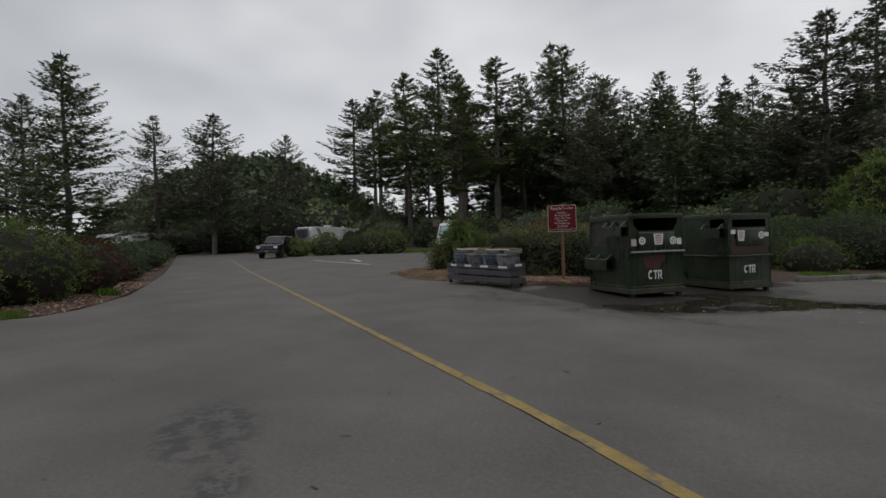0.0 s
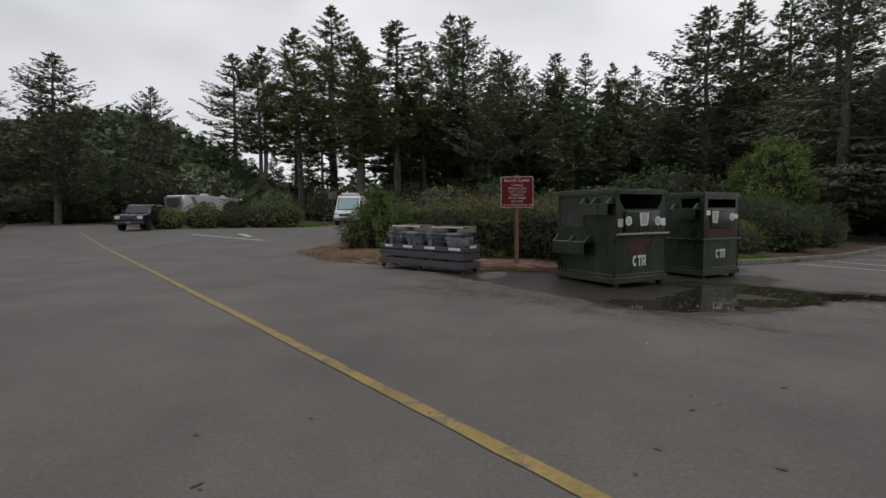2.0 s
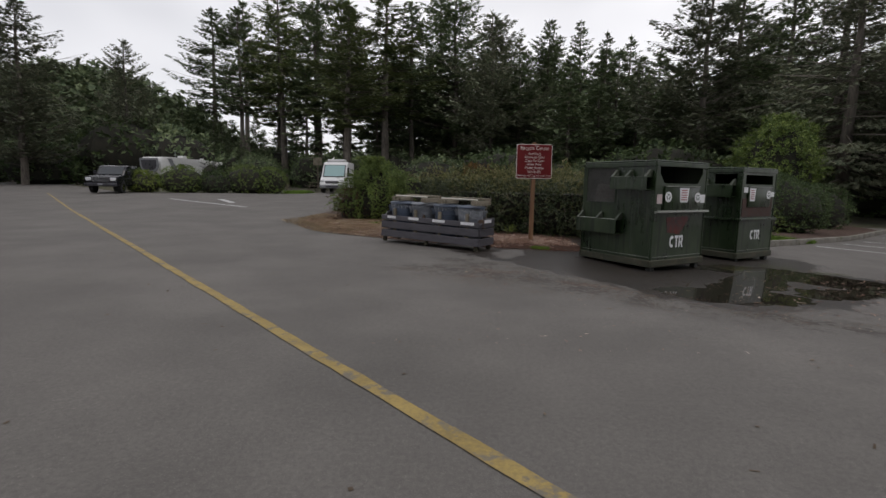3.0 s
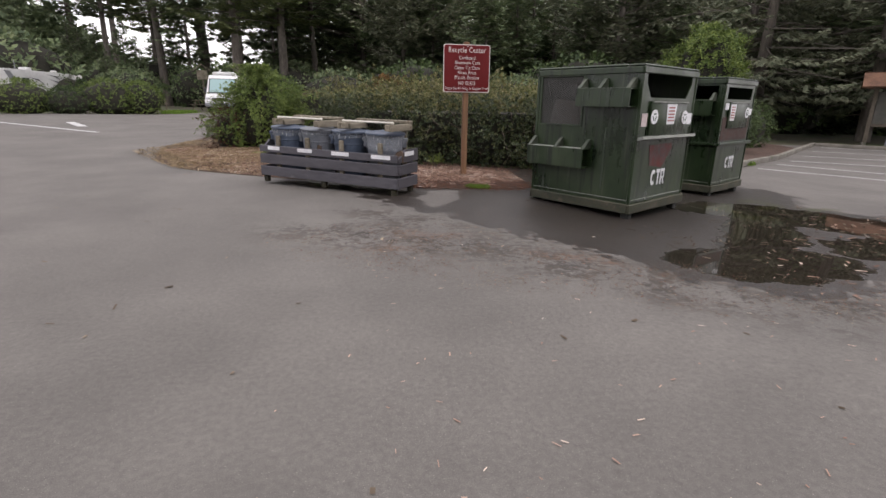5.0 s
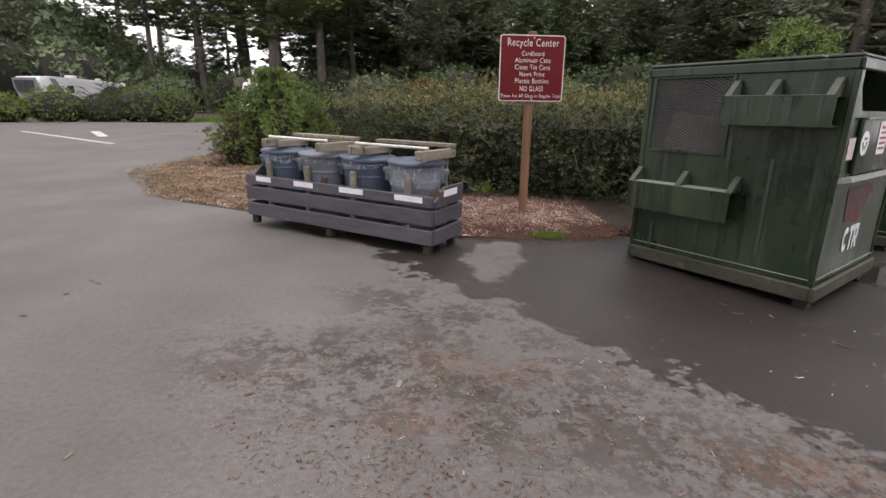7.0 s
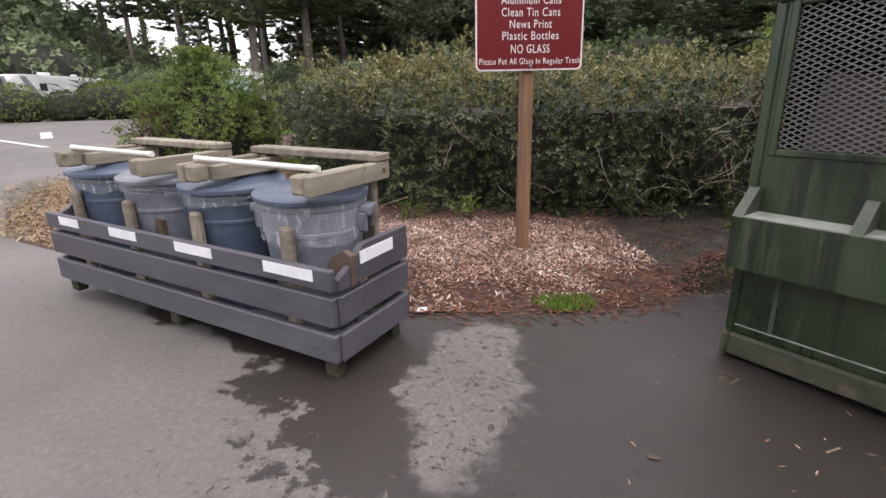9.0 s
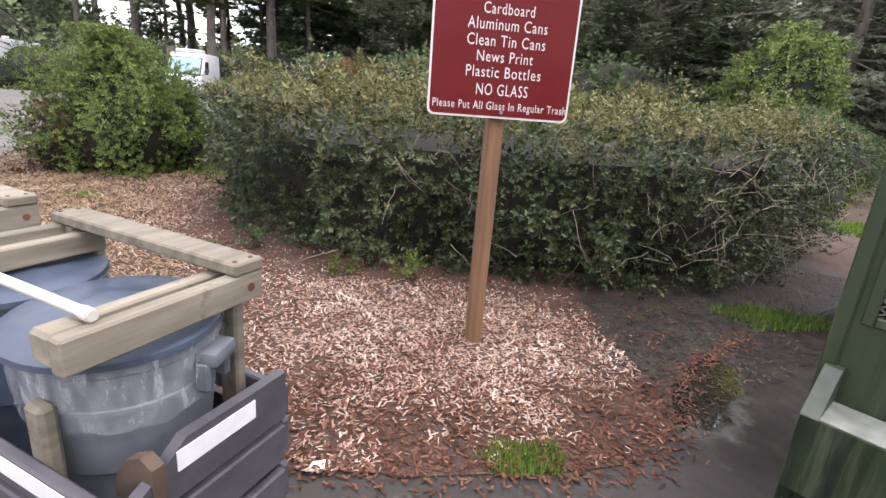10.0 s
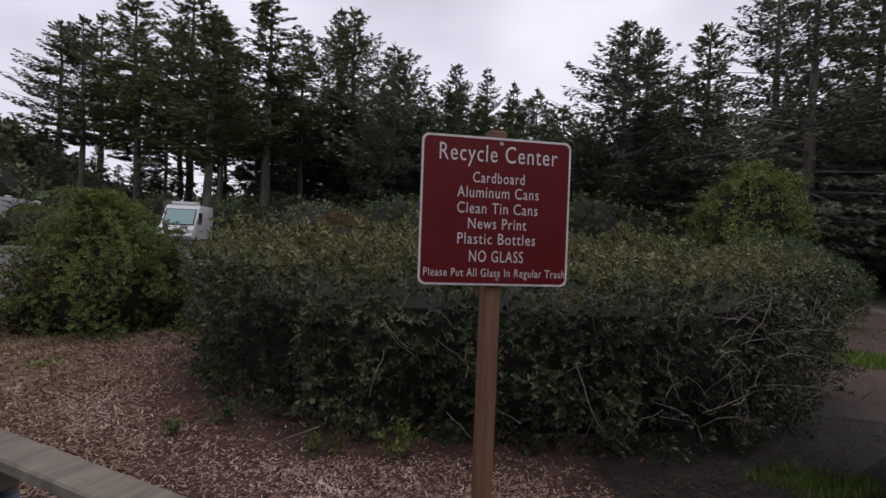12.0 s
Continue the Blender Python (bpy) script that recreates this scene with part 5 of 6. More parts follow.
def wrinkled_liner(r0, r1, z0, z1, seed, m):
    """The folded-over top of a plastic bag."""
    bm, seg, rng = bmesh.new(), 56, random.Random(seed)
    rows = 7
    rings = []
    for j in range(rows):
        k = j / (rows - 1)
        ring = []
        for i in range(seg):
            a = 2 * math.pi * i / seg
            r = r0 + (r1 - r0) * k + 0.010 * noise.noise(Vector((math.cos(a) * 5, math.sin(a) * 5, k * 3 + seed))) + rng.uniform(-0.003, 0.003)
            zz = z0 + (z1 - z0) * k + (0.03 * noise.noise(Vector((math.cos(a) * 2, math.sin(a) * 2, seed * 7))) if j == 0 else 0)
            ring.append(bm.verts.new(m @ Vector((r * math.cos(a), r * math.sin(a), zz))))
        rings.append(ring)
    for a, b in zip(rings, rings[1:]):
        for i in range(seg):
            j = (i + 1) % seg
            bm.faces.new((a[i], a[j], b[j], b[i]))
    return bm


def liner_material():
    m, n, l, p = nodes_of("clear_plastic_bag")
    co = stretched(n, l, coords(n), 1, 1, 0.35)
    w = noise_node(n, l, co, 34, 6, 0.65)
    p.inputs["Base Color"].default_value = (0.72, 0.76, 0.82, 1)
    p.inputs["Roughness"].default_value = 0.22
    l.new(smooth(n, l, w, 0.42, 0.68, 0.10, 0.42), p.inputs["Alpha"])
    bump(n, l, p, w, 0.8, 0.01)
    return m


LINER = liner_material()


def litter_bin(x, lid, body, hang, seed, label):
    m = CRATE @ Matrix.Translation((x, 0.31, 0.12)) @ Matrix.Diagonal((0.92, 0.92, 1, 1))
    b = thing("litter_bin", m, label, "trash can", "plastic bins in the crate")
    prof = [(0, 0.0), (0.205, 0.0), (0.215, 0.012), (0.236, 0.30), (0.238, 0.305), (0.244, 0.31), (0.263, 0.50), (0.27, 0.505), (0.27, 0.52), (0.266, 0.525),
            (0.276, 0.62), (0.288, 0.63), (0.290, 0.66), (0.280, 0.668), (0.262, 0.66), (0.235, 0.30), (0.20, 0.03), (0, 0.03)]
    part("tub", lathe(prof, 36), body, b)
    for a in (200, 20):
        h = bmesh.new()
        box(h, 0.075, 0.13, 0.05, at(0.305, 0, 0.60), 0.015, 2)
        box(h, 0.05, 0.03, 0.10, at(0.292, 0.055, 0.545), 0.01)
        box(h, 0.05, 0.03, 0.10, at(0.292, -0.055, 0.545), 0.01)
        bmesh.ops.transform(h, matrix=Matrix.Rotation(radians(a), 4, "Z"), verts=h.verts)
        part("handle", h, body, b)
    if hang:
        part("bin_liner", wrinkled_liner(0.284, 0.297, 0.66 - hang, 0.672, seed, Matrix()), LINER, b, "clear plastic bag folded over the rim")
    if lid:
        l = lathe([(0.0, 0.715), (0.10, 0.712), (0.13, 0.700), (0.22, 0.692), (0.285, 0.69), (0.302, 0.682), (0.304, 0.665), (0.298, 0.662), (0.0, 0.668)], 36)
        bmesh.ops.transform(l, matrix=at(0, 0, 0.012, 1.5, 1.0), verts=l.verts)
        part("lid", l, lid, b)
    return b


def lid_frame(x0, x1, label):
    """A hinged timber frame over two bins, with a pipe for a handle."""
    f = thing("lid_frame", CRATE @ Matrix.Translation((0, 0, 0.848)), label, "timber frame", "frames over the bins")
    y0, y1 = 0.0, 0.57
    for x, o in ((x0, 1), (x1, -1)):
        part("cross_timber", plank(min(x, x + o * 0.045), max(x, x + o * 0.045), y0, y1, 0.0, 0.09), GREY_WOOD, f)
        part("cross_timber", plank(min(x + o * 0.10, x + o * 0.145), max(x + o * 0.10, x + o * 0.145), y0 + 0.10, y1 - 0.02, 0.0, 0.075), GREY_WOOD, f)
        part("end_block", plank(min(x + o * 0.046, x + o * 0.125), max(x + o * 0.046, x + o * 0.125), y0 + 0.005, y0 + 0.09, 0.003, 0.087, None, 0.01), GREY_WOOD, f)
    part("back_rail", plank(x0 - 0.005, x1 + 0.005, y1 - 0.11, y1 + 0.0, 0.092, 0.13), GREY_WOOD, f)
    part("back_block", plank(x0 + 0.05, x0 + 0.10, y1 - 0.1, y1 - 0.01, 0.0, 0.09), GREY_WOOD, f)
    pipe = tube(bmesh.new(), 0.0135, 0.0135, x1 - x0 - 0.06, at((x0 + x1) / 2, y0 + 0.09, 0.108) @ Matrix.Rotation(radians(90), 4, "Y"), 14)
    p = part("pipe_handle", pipe, PVC, f, "white plastic pipe handle")
    for x in (x0 + 0.05, x1 - 0.05):
        part("collar", tube(bmesh.new(), 0.0165, 0.0165, 0.03, at(x, y0 + 0.09, 0.108) @ Matrix.Rotation(radians(90), 4, "Y"), 14), PVC, p)
    for x in (x0 + 0.02, x1 - 0.02):
        for y in (y1 - 0.09, y1 - 0.03):
            part("nail_head", tube(bmesh.new(), 0.007, 0.007, 0.004, at(x, y, 0.131), 8), RUST, f)
    for x, s in ((x0, -1), (x1, 1)):
        part("bolt_stain", tube(bmesh.new(), 0.013, 0.013, 0.003, at(x + s * 0.001, y1 - 0.05, 0.045) @ Matrix.Rotation(radians(90), 4, "Y"), 10), RUST, f)
    return f


build_crate()
litter_bin(0.33, CAN_BLUE, CAN_BLUE, 0.09, 1, "dark blue plastic bin with lid in a crate")
litter_bin(0.88, CAN_GREY, CAN_GREY, 0.05, 2, "grey plastic bin with lid in a crate")
litter_bin(1.44, CAN_BLUE, CAN_BLUE, 0.07, 3, "blue-grey plastic bin with bag and lid in a crate")
litter_bin(2.00, CAN_BLUE, CAN_GREY, 0.19, 4, "grey plastic bin with clear bag over its rim")
lid_frame(0.27, 1.13, "weathered timber frame with white pipe over the bins")
lid_frame(1.42, 2.29, "weathered timber frame with long white pipe over the bins")


# ---- the recycling sign ----
def text_mesh(body, width, cap, name):
    cu = bpy.data.curves.new(name, "FONT")
    cu.body, cu.align_x, cu.size, cu.extrude, cu.space_character = body, "CENTER", 0.1, 0.0, 1.12
    cu.resolution_u = 3
    ob = bpy.data.objects.new(name, cu)
    scene.collection.objects.link(ob)
    bpy.context.view_layer.update()
    me = bpy.data.meshes.new_from_object(ob.evaluated_get(bpy.context.evaluated_depsgraph_get()))
    bpy.data.objects.remove(ob)
    xs = [v.co.x for v in me.vertices]
    k, kz = width / (max(xs) - min(xs)), cap / 0.0695
    mid = (max(xs) + min(xs)) / 2
    for v in me.vertices:
        v.co = ((v.co.x - mid) * k, 0, v.co.y * kz)
    me.materials.clear()
    me.materials.append(SIGN_WHITE)
    return me


def letters_of(me):
    """Cuts a line of text into its letters: (mesh, x) pairs."""
    bm = bmesh.new()
    bm.from_mesh(me)
    left, runs = set(bm.faces), []
    while left:
        grow, isle = [left.pop()], []
        while grow:
            f = grow.pop()
            isle.append(f)
            for g in {h for ed in f.edges for h in ed.link_faces} & left:
                left.discard(g)
                grow.append(g)
        xs = [v.co.x for f in isle for v in f.verts]
        runs.append([min(xs), max(xs), isle])
    runs.sort(key=lambda r: r[0])
    joined = []
    for lo, hi, isle in runs:
        if joined and lo < joined[-1][1] - 0.002:
            joined[-1][1] = max(hi, joined[-1][1])
            joined[-1][2] += isle
        else:
            joined.append([lo, hi, isle])
    out = []
    for lo, hi, isle in joined:
        mid, ids, verts, faces = (lo + hi) / 2, {}, [], []
        for f in isle:
            for v in f.verts:
                if v not in ids:
                    ids[v] = len(verts)
                    verts.append((v.co.x - mid, v.co.y, v.co.z))
            faces.append([ids[v] for v in f.verts])
        out.append((mesh_of("letter", verts, faces, SIGN_WHITE), mid))
    bm.free()
    return out


def rounded_rect(w, h, r, seg=5):
    out = []
    for cx, cz, a0 in ((w / 2 - r, h / 2 - r, 0), (-w / 2 + r, h / 2 - r, 90), (-w / 2 + r, -h / 2 + r, 180), (w / 2 - r, -h / 2 + r, 270)):
        for i in range(seg + 1):
            a = radians(a0 + 90 * i / seg)
            out.append((cx + r * math.cos(a), cz + r * math.sin(a)))
    return out


def build_sign():
    s = thing("sign", at(0.0, 0.0, 0.06), "brown-red recycling sign on a square wooden post in mulch", "sign")
    bm = block(0.088, 0.088, 2.35, at(0, 0, 1.175 - 0.25), 0.008)
    part("post", bm, POST_WOOD, s, "stained square timber post")
    tilt = at(0, -0.068, 1.335, -1.0)
    Wd, Ht = 0.76, 0.725
    board = part("board", prism(rounded_rect(Wd, Ht, 0.035), 0.004, None, tilt @ Matrix.Translation((0, 0, Ht / 2))), SIGN_WHITE, s, "white-edged aluminium board")
    part("face", prism(rounded_rect(Wd - 0.022, Ht - 0.022, 0.028), 0.002, None, tilt @ Matrix.Translation((0, -0.0022, Ht / 2))), SIGN_RED, board, "brown-red painted face")
    lines = [("Recycle Center", 0.60, 0.082, 0.080), ("Cardboard", 0.262, 0.052, 0.198), ("Aluminum Cans", 0.415, 0.054, 0.270), ("Clean Tin Cans", 0.41, 0.054, 0.347),
             ("News Print", 0.296, 0.053, 0.422), ("Plastic Bottles", 0.397, 0.054, 0.496), ("NO GLASS", 0.275, 0.056, 0.582), ("Please Put All Glass In Regular Trash", 0.72, 0.040, 0.662)]
    for words, w, cap, down in lines:
        for me, x in letters_of(text_mesh(words, w, cap, "lettering")):
            part("letter", me, None, board, "", tilt @ Matrix.Translation((0.006 + x, -0.0035, Ht - down - cap / 2)))
    for z in (0.03, Ht - 0.03):
        part("bolt", tube(bmesh.new(), 0.011, 0.009, 0.008, tilt @ Matrix.Translation((0.012, -0.006, z)) @ FRONT, 10), ALUMINIUM, s)
    return s


build_sign()

# ---- kerb, parking bays and painted lines ----
def kerb_run(points, name, label):
    """Cast kerb lengths end to end along points."""
    k = thing(name, Matrix(), label, "kerb", kind="structure")
    for (x1, y1), (x2, y2) in zip(points, points[1:]):
        n = max(1, round(math.hypot(x2 - x1, y2 - y1) / 1.5))
        for i in range(n):
            a, b = i / n, (i + 1) / n
            p = Vector((x1 + (x2 - x1) * a, y1 + (y2 - y1) * a, 0))
            q = Vector((x1 + (x2 - x1) * b, y1 + (y2 - y1) * b, 0))
            p.z, q.z = ground_at(p.x, p.y), ground_at(q.x, q.y)
            d = q - p
            m = Matrix.Translation((p + q) / 2 + Vector((0, 0, 0.05))) @ d.to_track_quat("X", "Z").to_matrix().to_4x4()
            part("kerb_stone", block(d.length - 0.012, 0.16, 0.22, m, 0.025, 2), CONCRETE, k)


KERB = [(6.5, 2.3), (8.4, 3.7), (11.5, 6.1), (15.5, 9.2), (19.5, 12.2), (22.4, 9.0), (27.0, 3.6), (33.0, -3.5)]
kerb_run(KERB, "kerb", "low rough concrete kerb round the parking bays")
for i in range(6):
    x0, y0 = 8.95 + 2.05 * i, 3.55 + 1.58 * i
    strip([(x0, y0), (x0 + 4.6, y0 - 3.9)], 0.10, 0.012, ROAD_WHITE, "bay_line", "white painted parking bay line", "road line", 0.1)
strip([(-17.7, 17.6), (-10.9, 11.6)], 0.2, 0.012, ROAD_WHITE, "stop_line", "white painted line at the junction", "road line", 0.05)
strip([(-14.9, 17.9), (-12.9, 14.8)], 0.35, 0.012, ROAD_WHITE, "road_arrow", "white painted road marking at the junction", "road line", 0.1)
strip([(-7.4, -10.1), (-6.2, -10.6)], 0.1, 0.012, ROAD_WHITE, "bay_line", "short worn white painted line", "road line", 0.1)

# ---- wood chips, litter and grass ----
crng = random.Random(31)


def spread_chips(poly, count, bias, long, wide, height, mat, name, label, keep=None):
    spots = []
    x0, x1, y0, y1 = min(p[0] for p in poly), max(p[0] for p in poly), min(p[1] for p in poly), max(p[1] for p in poly)
    while len(spots) < count:
        x, y = crng.uniform(x0, x1), crng.uniform(y0, y1)
        if inside(poly, x, y) and (not keep or crng.random() < keep(x, y)):
            spots.append((x, y, height(x, y)))
    v, f = scatter_quads(spots, crng, long, wide, bias)
    return tagged(new(name, mesh_of(name, v, f, mat)), label, name.replace("_", " "), kind="stuff")


CHIP_FIELD = [(-4.6, 1.3), (-3.5, 0.45), (-0.92, -1.0), (0.3, -1.04), (0.82, -0.86), (1.15, -0.2), (2.1, 0.6), (0.6, 1.5), (-0.8, 2.4), (-1.8, 3.4), (-2.4, 5.8), (-4.4, 7.2), (-6.5, 5.0)]
HEDGE_FOOT = [(-2.3, 3.3), (-1.85, 2.15), (-1.05, 1.42), (0.3, 1.0), (1.6, 0.78), (3.1, 1.25)]
DARK_CHIP = foliage("dark_wood_chip", (0.05, 0.026, 0.018), (0.16, 0.075, 0.05), 0.9, tips=(0.25, 0.13, 0.09), sheen=0.1)
pale = lambda x, y: clamp(2.6 - 2.3 * math.hypot((x + 0.17) / 1.15, (y - 0.22) / 1.05) + 1.2 * noise.noise(Vector((x * 3, y * 3, 7))), 0.45 if x < -0.6 else 0.03, 1) * (1 if x < 1.0 else 0.1)
spread_chips(CHIP_FIELD, 50000, 0.5, 0.031, 0.0095, island_height, PALE_CHIP, "wood_chips", "pale and brown shredded wood chips", lambda x, y: pale(x, y) * clamp((edge_distance(HEDGE_FOOT, x, y) - 0.05) / 0.45, 0.12, 1))
spread_chips(CHIP_FIELD, 24000, 0.4, 0.042, 0.013, island_height, DARK_CHIP, "bark_chips", "dark red-brown bark chips", lambda x, y: (1.0 if x < 1.0 else 0.3) * (1.0 if y < -0.35 else 0.45))
SPILL = [(-2.2, -0.45), (-0.95, -1.22), (0.35, -1.24), (0.98, -1.02), (1.4, -0.3), (2.3, 0.2), (2.3, 0.5), (0.9, -0.4), (0.3, -0.85), (-0.9, -0.85), (-2.0, -0.2)]
spread_chips(SPILL, 1500, 0.25, 0.036, 0.011, lambda x, y: island_height(x, y) if inside(ISLAND, x, y) else road_height(x, y) + 0.004, DARK_CHIP, "spilt_bark", "bark chips spilt over the bed's edge on asphalt", lambda x, y: math.exp(-edge_distance(ISLAND, x, y) / 0.07))
SOIL_BIT = foliage("wet_bark_bit", (0.012, 0.008, 0.006), (0.05, 0.034, 0.024), 0.8, tips=(0.14, 0.10, 0.075), sheen=0.2)
LOW_END = [(0.9, -0.7), (2.0, -0.3), (4.0, 0.6), (5.6, 1.7), (4.4, 1.9), (2.6, 1.2), (1.5, 0.9), (1.0, 0.2)]
spread_chips(LOW_END, 5000, 0.3, 0.035, 0.010, lambda x, y: island_height(x, y) if inside(ISLAND, x, y) else road_height(x, y) + 0.004, SOIL_BIT, "soil_litter", "dark bark and twig bits on wet soil")
spread_chips([(-7, 4.5), (-5.2, 1.6), (-4.2, 0.9), (-2.2, 5.5), (-4, 7), (-6.8, 8)], 9000, 0.4, 0.08, 0.02, island_height, STRAW, "straw_mulch", "dry straw-coloured mulch")
spread_chips([(-6.4, 4.2), (-5.1, 1.6), (-3.6, 0.5), (-2.3, 0.1), (-2.0, 1.2), (-2.8, 3.2), (-4.6, 5.0)], 9000, 0.4, 0.06, 0.012, island_height, STRAW, "straw_litter", "dry straw and needles over the mulch")
spread_chips(FAR_VERGE[:], 9000, 0.4, 0.12, 0.035, verge_height(FAR_VERGE), CHIP, "dry_leaves", "dry brown leaves on the verge", lambda x, y: 1.0 if x > -16 and y < 3 else 0.03)
LITTER = foliage("dry_litter", (0.075, 0.058, 0.043), (0.15, 0.118, 0.088), 0.9, tips=(0.32, 0.26, 0.19), sheen=0.1)
BAND = [(-2.8, -3.5), (-1.7, -3.0), (-0.3, -3.4), (0.6, -4.5), (2.8, -5.2), (2.8, -6.2), (0.6, -6.0), (-1.0, -5.3), (-1.9, -4.7), (-2.7, -4.2)]
patchy = lambda x, y: clamp(0.8 * noise.noise(Vector((x * 1.7, y * 1.7, 1))) + 0.9 * noise.noise(Vector((x * 6, y * 6, 2))) + 0.35, 0.05, 1) * clamp(edge_distance(BAND, x, y) / 0.3, 0.05, 1)
spread_chips(BAND, 6000, 0.2, 0.016, 0.004, road_height, LITTER, "twig_litter", "washed-up needles and twig bits on asphalt", patchy)
spread_chips(BAND, 1300, 0.2, 0.02, 0.006, road_height, DARK_CHIP, "bark_litter", "red-brown bark bits washed across asphalt", patchy)
SLIVERS = [(1.2, -5.5), (3.5, -5.9), (7.5, -4.6), (7.8, -2.8), (4.2, -2.2), (2.6, -3.6)]
spread_chips(SLIVERS, 150, 0.12, 0.085, 0.02, lambda x, y: road_height(x, y) + 0.004, PALE_CHIP, "wood_slivers", "pale wood slivers lying in the puddle")
spread_chips([(-2.5, -7.2), (3.6, -7.4), (3.2, -3.4), (0.6, -1.3), (-1.2, -3.0)], 260, 0.12, 0.03, 0.006, lambda x, y: road_height(x, y) + 0.003, PALE_CHIP, "pale_needles", "odd pale needles and chips on asphalt")
spread_chips([(0.3, -1), (1.2, -4.6), (4.6, -4.9), (5.0, -1.8), (2.6, -2.4), (1.2, -3.1), (0.4, -1.4)], 260, 0.15, 0.07, 0.02, road_height, LITTER, "leaf_litter", "small leaves and bark bits on wet asphalt")
spread_chips([(-2.2, -1.9), (-0.7, -1.1), (0.9, -1.0), (1.0, -3.6), (-1.2, -3.4)], 420, 0.15, 0.024, 0.005, road_height, LITTER, "needle_litter", "scattered pine needles on asphalt")
spread_chips([(-9, -7), (-2, -13), (6, -9), (5, -6), (-6, 4)], 170, 0.2, 0.05, 0.02, road_height, LITTER, "grit", "odd leaves and grit on the road")


def grass_patch(cx, cy, rx, ry, count, tall, height, label, seed):
    rng = random.Random(seed)
    v, f = [], []
    for _ in range(count):
        a, r = rng.uniform(0, 6.283), rng.random() ** 0.7
        r *= 0.75 + 0.35 * noise.noise(Vector((math.cos(a) * 2, math.sin(a) * 2, seed)))
        x, y = cx + rx * r * math.cos(a), cy + ry * r * math.sin(a)
        z, h, b = height(x, y) - 0.005, tall * rng.uniform(0.5, 1.2), rng.uniform(0, 6.283)
        w, k = tall * 0.07, len(v)
        dx, dy = math.cos(b), math.sin(b)
        lean = rng.uniform(0.1, 0.6) * h
        v += [(x - dy * w, y + dx * w, z), (x + dy * w, y - dx * w, z), (x + dx * lean, y + dy * lean, z + h)]
        f.append((k, k + 1, k + 2))
    return tagged(new("grass", mesh_of("grass", v, f, GRASS)), label, "grass", kind="stuff")


grass_patch(0.03, -0.98, 0.27, 0.13, 1100, 0.045, island_height, "small tuft of bright grass at the mulch edge", 1)
grass_patch(-2.95, 5.9, 0.6, 0.9, 2200, 0.06, island_height, "patch of green grass beside the hedge", 2)
grass_patch(-3.9, 3.6, 0.3, 0.2, 400, 0.05, island_height, "small grass tuft in the mulch", 3)
grass_patch(2.75, 0.62, 0.75, 0.32, 1700, 0.06, island_height, "thin wet grass behind the refuse bins", 4)
def weed(x, y, count, tall, seed, leaf, label):
    """A low leafy weed: sprigs over a few thin stems."""
    rng = random.Random(seed)
    z = island_height(x, y)
    t = thing("weed", Matrix.Translation((x, y, z)), label, "weed", "weeds at the hedge foot")
    tips = []
    sv, sf = [], []
    for _ in range(count):
        a, r = rng.uniform(0, 6.283), rng.uniform(0.2, 1.0) * tall
        q = Vector((math.cos(a) * r * 0.8, math.sin(a) * r * 0.8, tall * rng.uniform(0.35, 1.0)))
        limb_verts(sv, sf, Vector((0, 0, -0.01)), q, 0.003, 0.0015, 3)
        tips += [(q * k, q.normalized()) for k in (0.55, 0.8, 1.0)]
    part("stem_cluster", mesh_of("stem_cluster", sv, sf, TWIG), None, t)["kind"] = "stuff"
    part("leaves", mesh_of("leaves", *sprig_quads(tips, rng, 0.036, 5), leaf), None, t)["kind"] = "stuff"


weed(-1.62, 1.72, 14, 0.20, 1, DARK_LEAF, "low grey-green weed at the hedge foot")
weed(-0.85, 1.08, 12, 0.17, 2, YELLOW_LEAF, "low fresh green weed in bark mulch")
weed(-0.32, 0.98, 14, 0.19, 3, YELLOW_LEAF, "yellow-green weed under the hedge")
weed(-1.95, 1.5, 8, 0.10, 4, SHRUB_LEAF, "tiny green seedling in bark mulch")
grass_patch(8.6, 4.6, 1.6, 0.8, 2600, 0.12, island_height, "rough green grass behind the kerb", 5)
grass_patch(-14.3, 31.0, 1.6, 1.9, 3000, 0.22, lambda x, y: ground_at(x, y) - 0.04, "bright mown grass by the camp pitch", 6)
grass_patch(-10.4, -7.2, 0.6, 0.7, 1600, 0.10, verge_height(FAR_VERGE), "green grass at the verge's corner", 7)
grass_patch(-13.2, -8.3, 1.6, 0.6, 2600, 0.10, verge_height(FAR_VERGE), "green grass along the verge", 8)
grass_patch(-11.9, -3.6, 0.35, 0.35, 500, 0.22, verge_height(FAR_VERGE), "tuft of long grass on the verge", 9)
grass_patch(-4.0, 13.4, 1.6, 0.5, 1600, 0.10, island_height, "green grass before the far hedge", 10)

# leafy bits that lie by the bins
part("fallen_leaf", mesh_of("fallen_leaf", [(0, 0, 0.012), (0.05, 0.02, 0.02), (0.10, 0, 0.014), (0.06, -0.045, 0.022)], [(0, 1, 2, 3)], LABEL_WHITE), None, None, "", at(-0.90, -1.0, 0.0, 0, 0, 40))
tagged(bpy.data.objects["fallen_leaf"], "pale scrap of paper on wet asphalt", "litter")

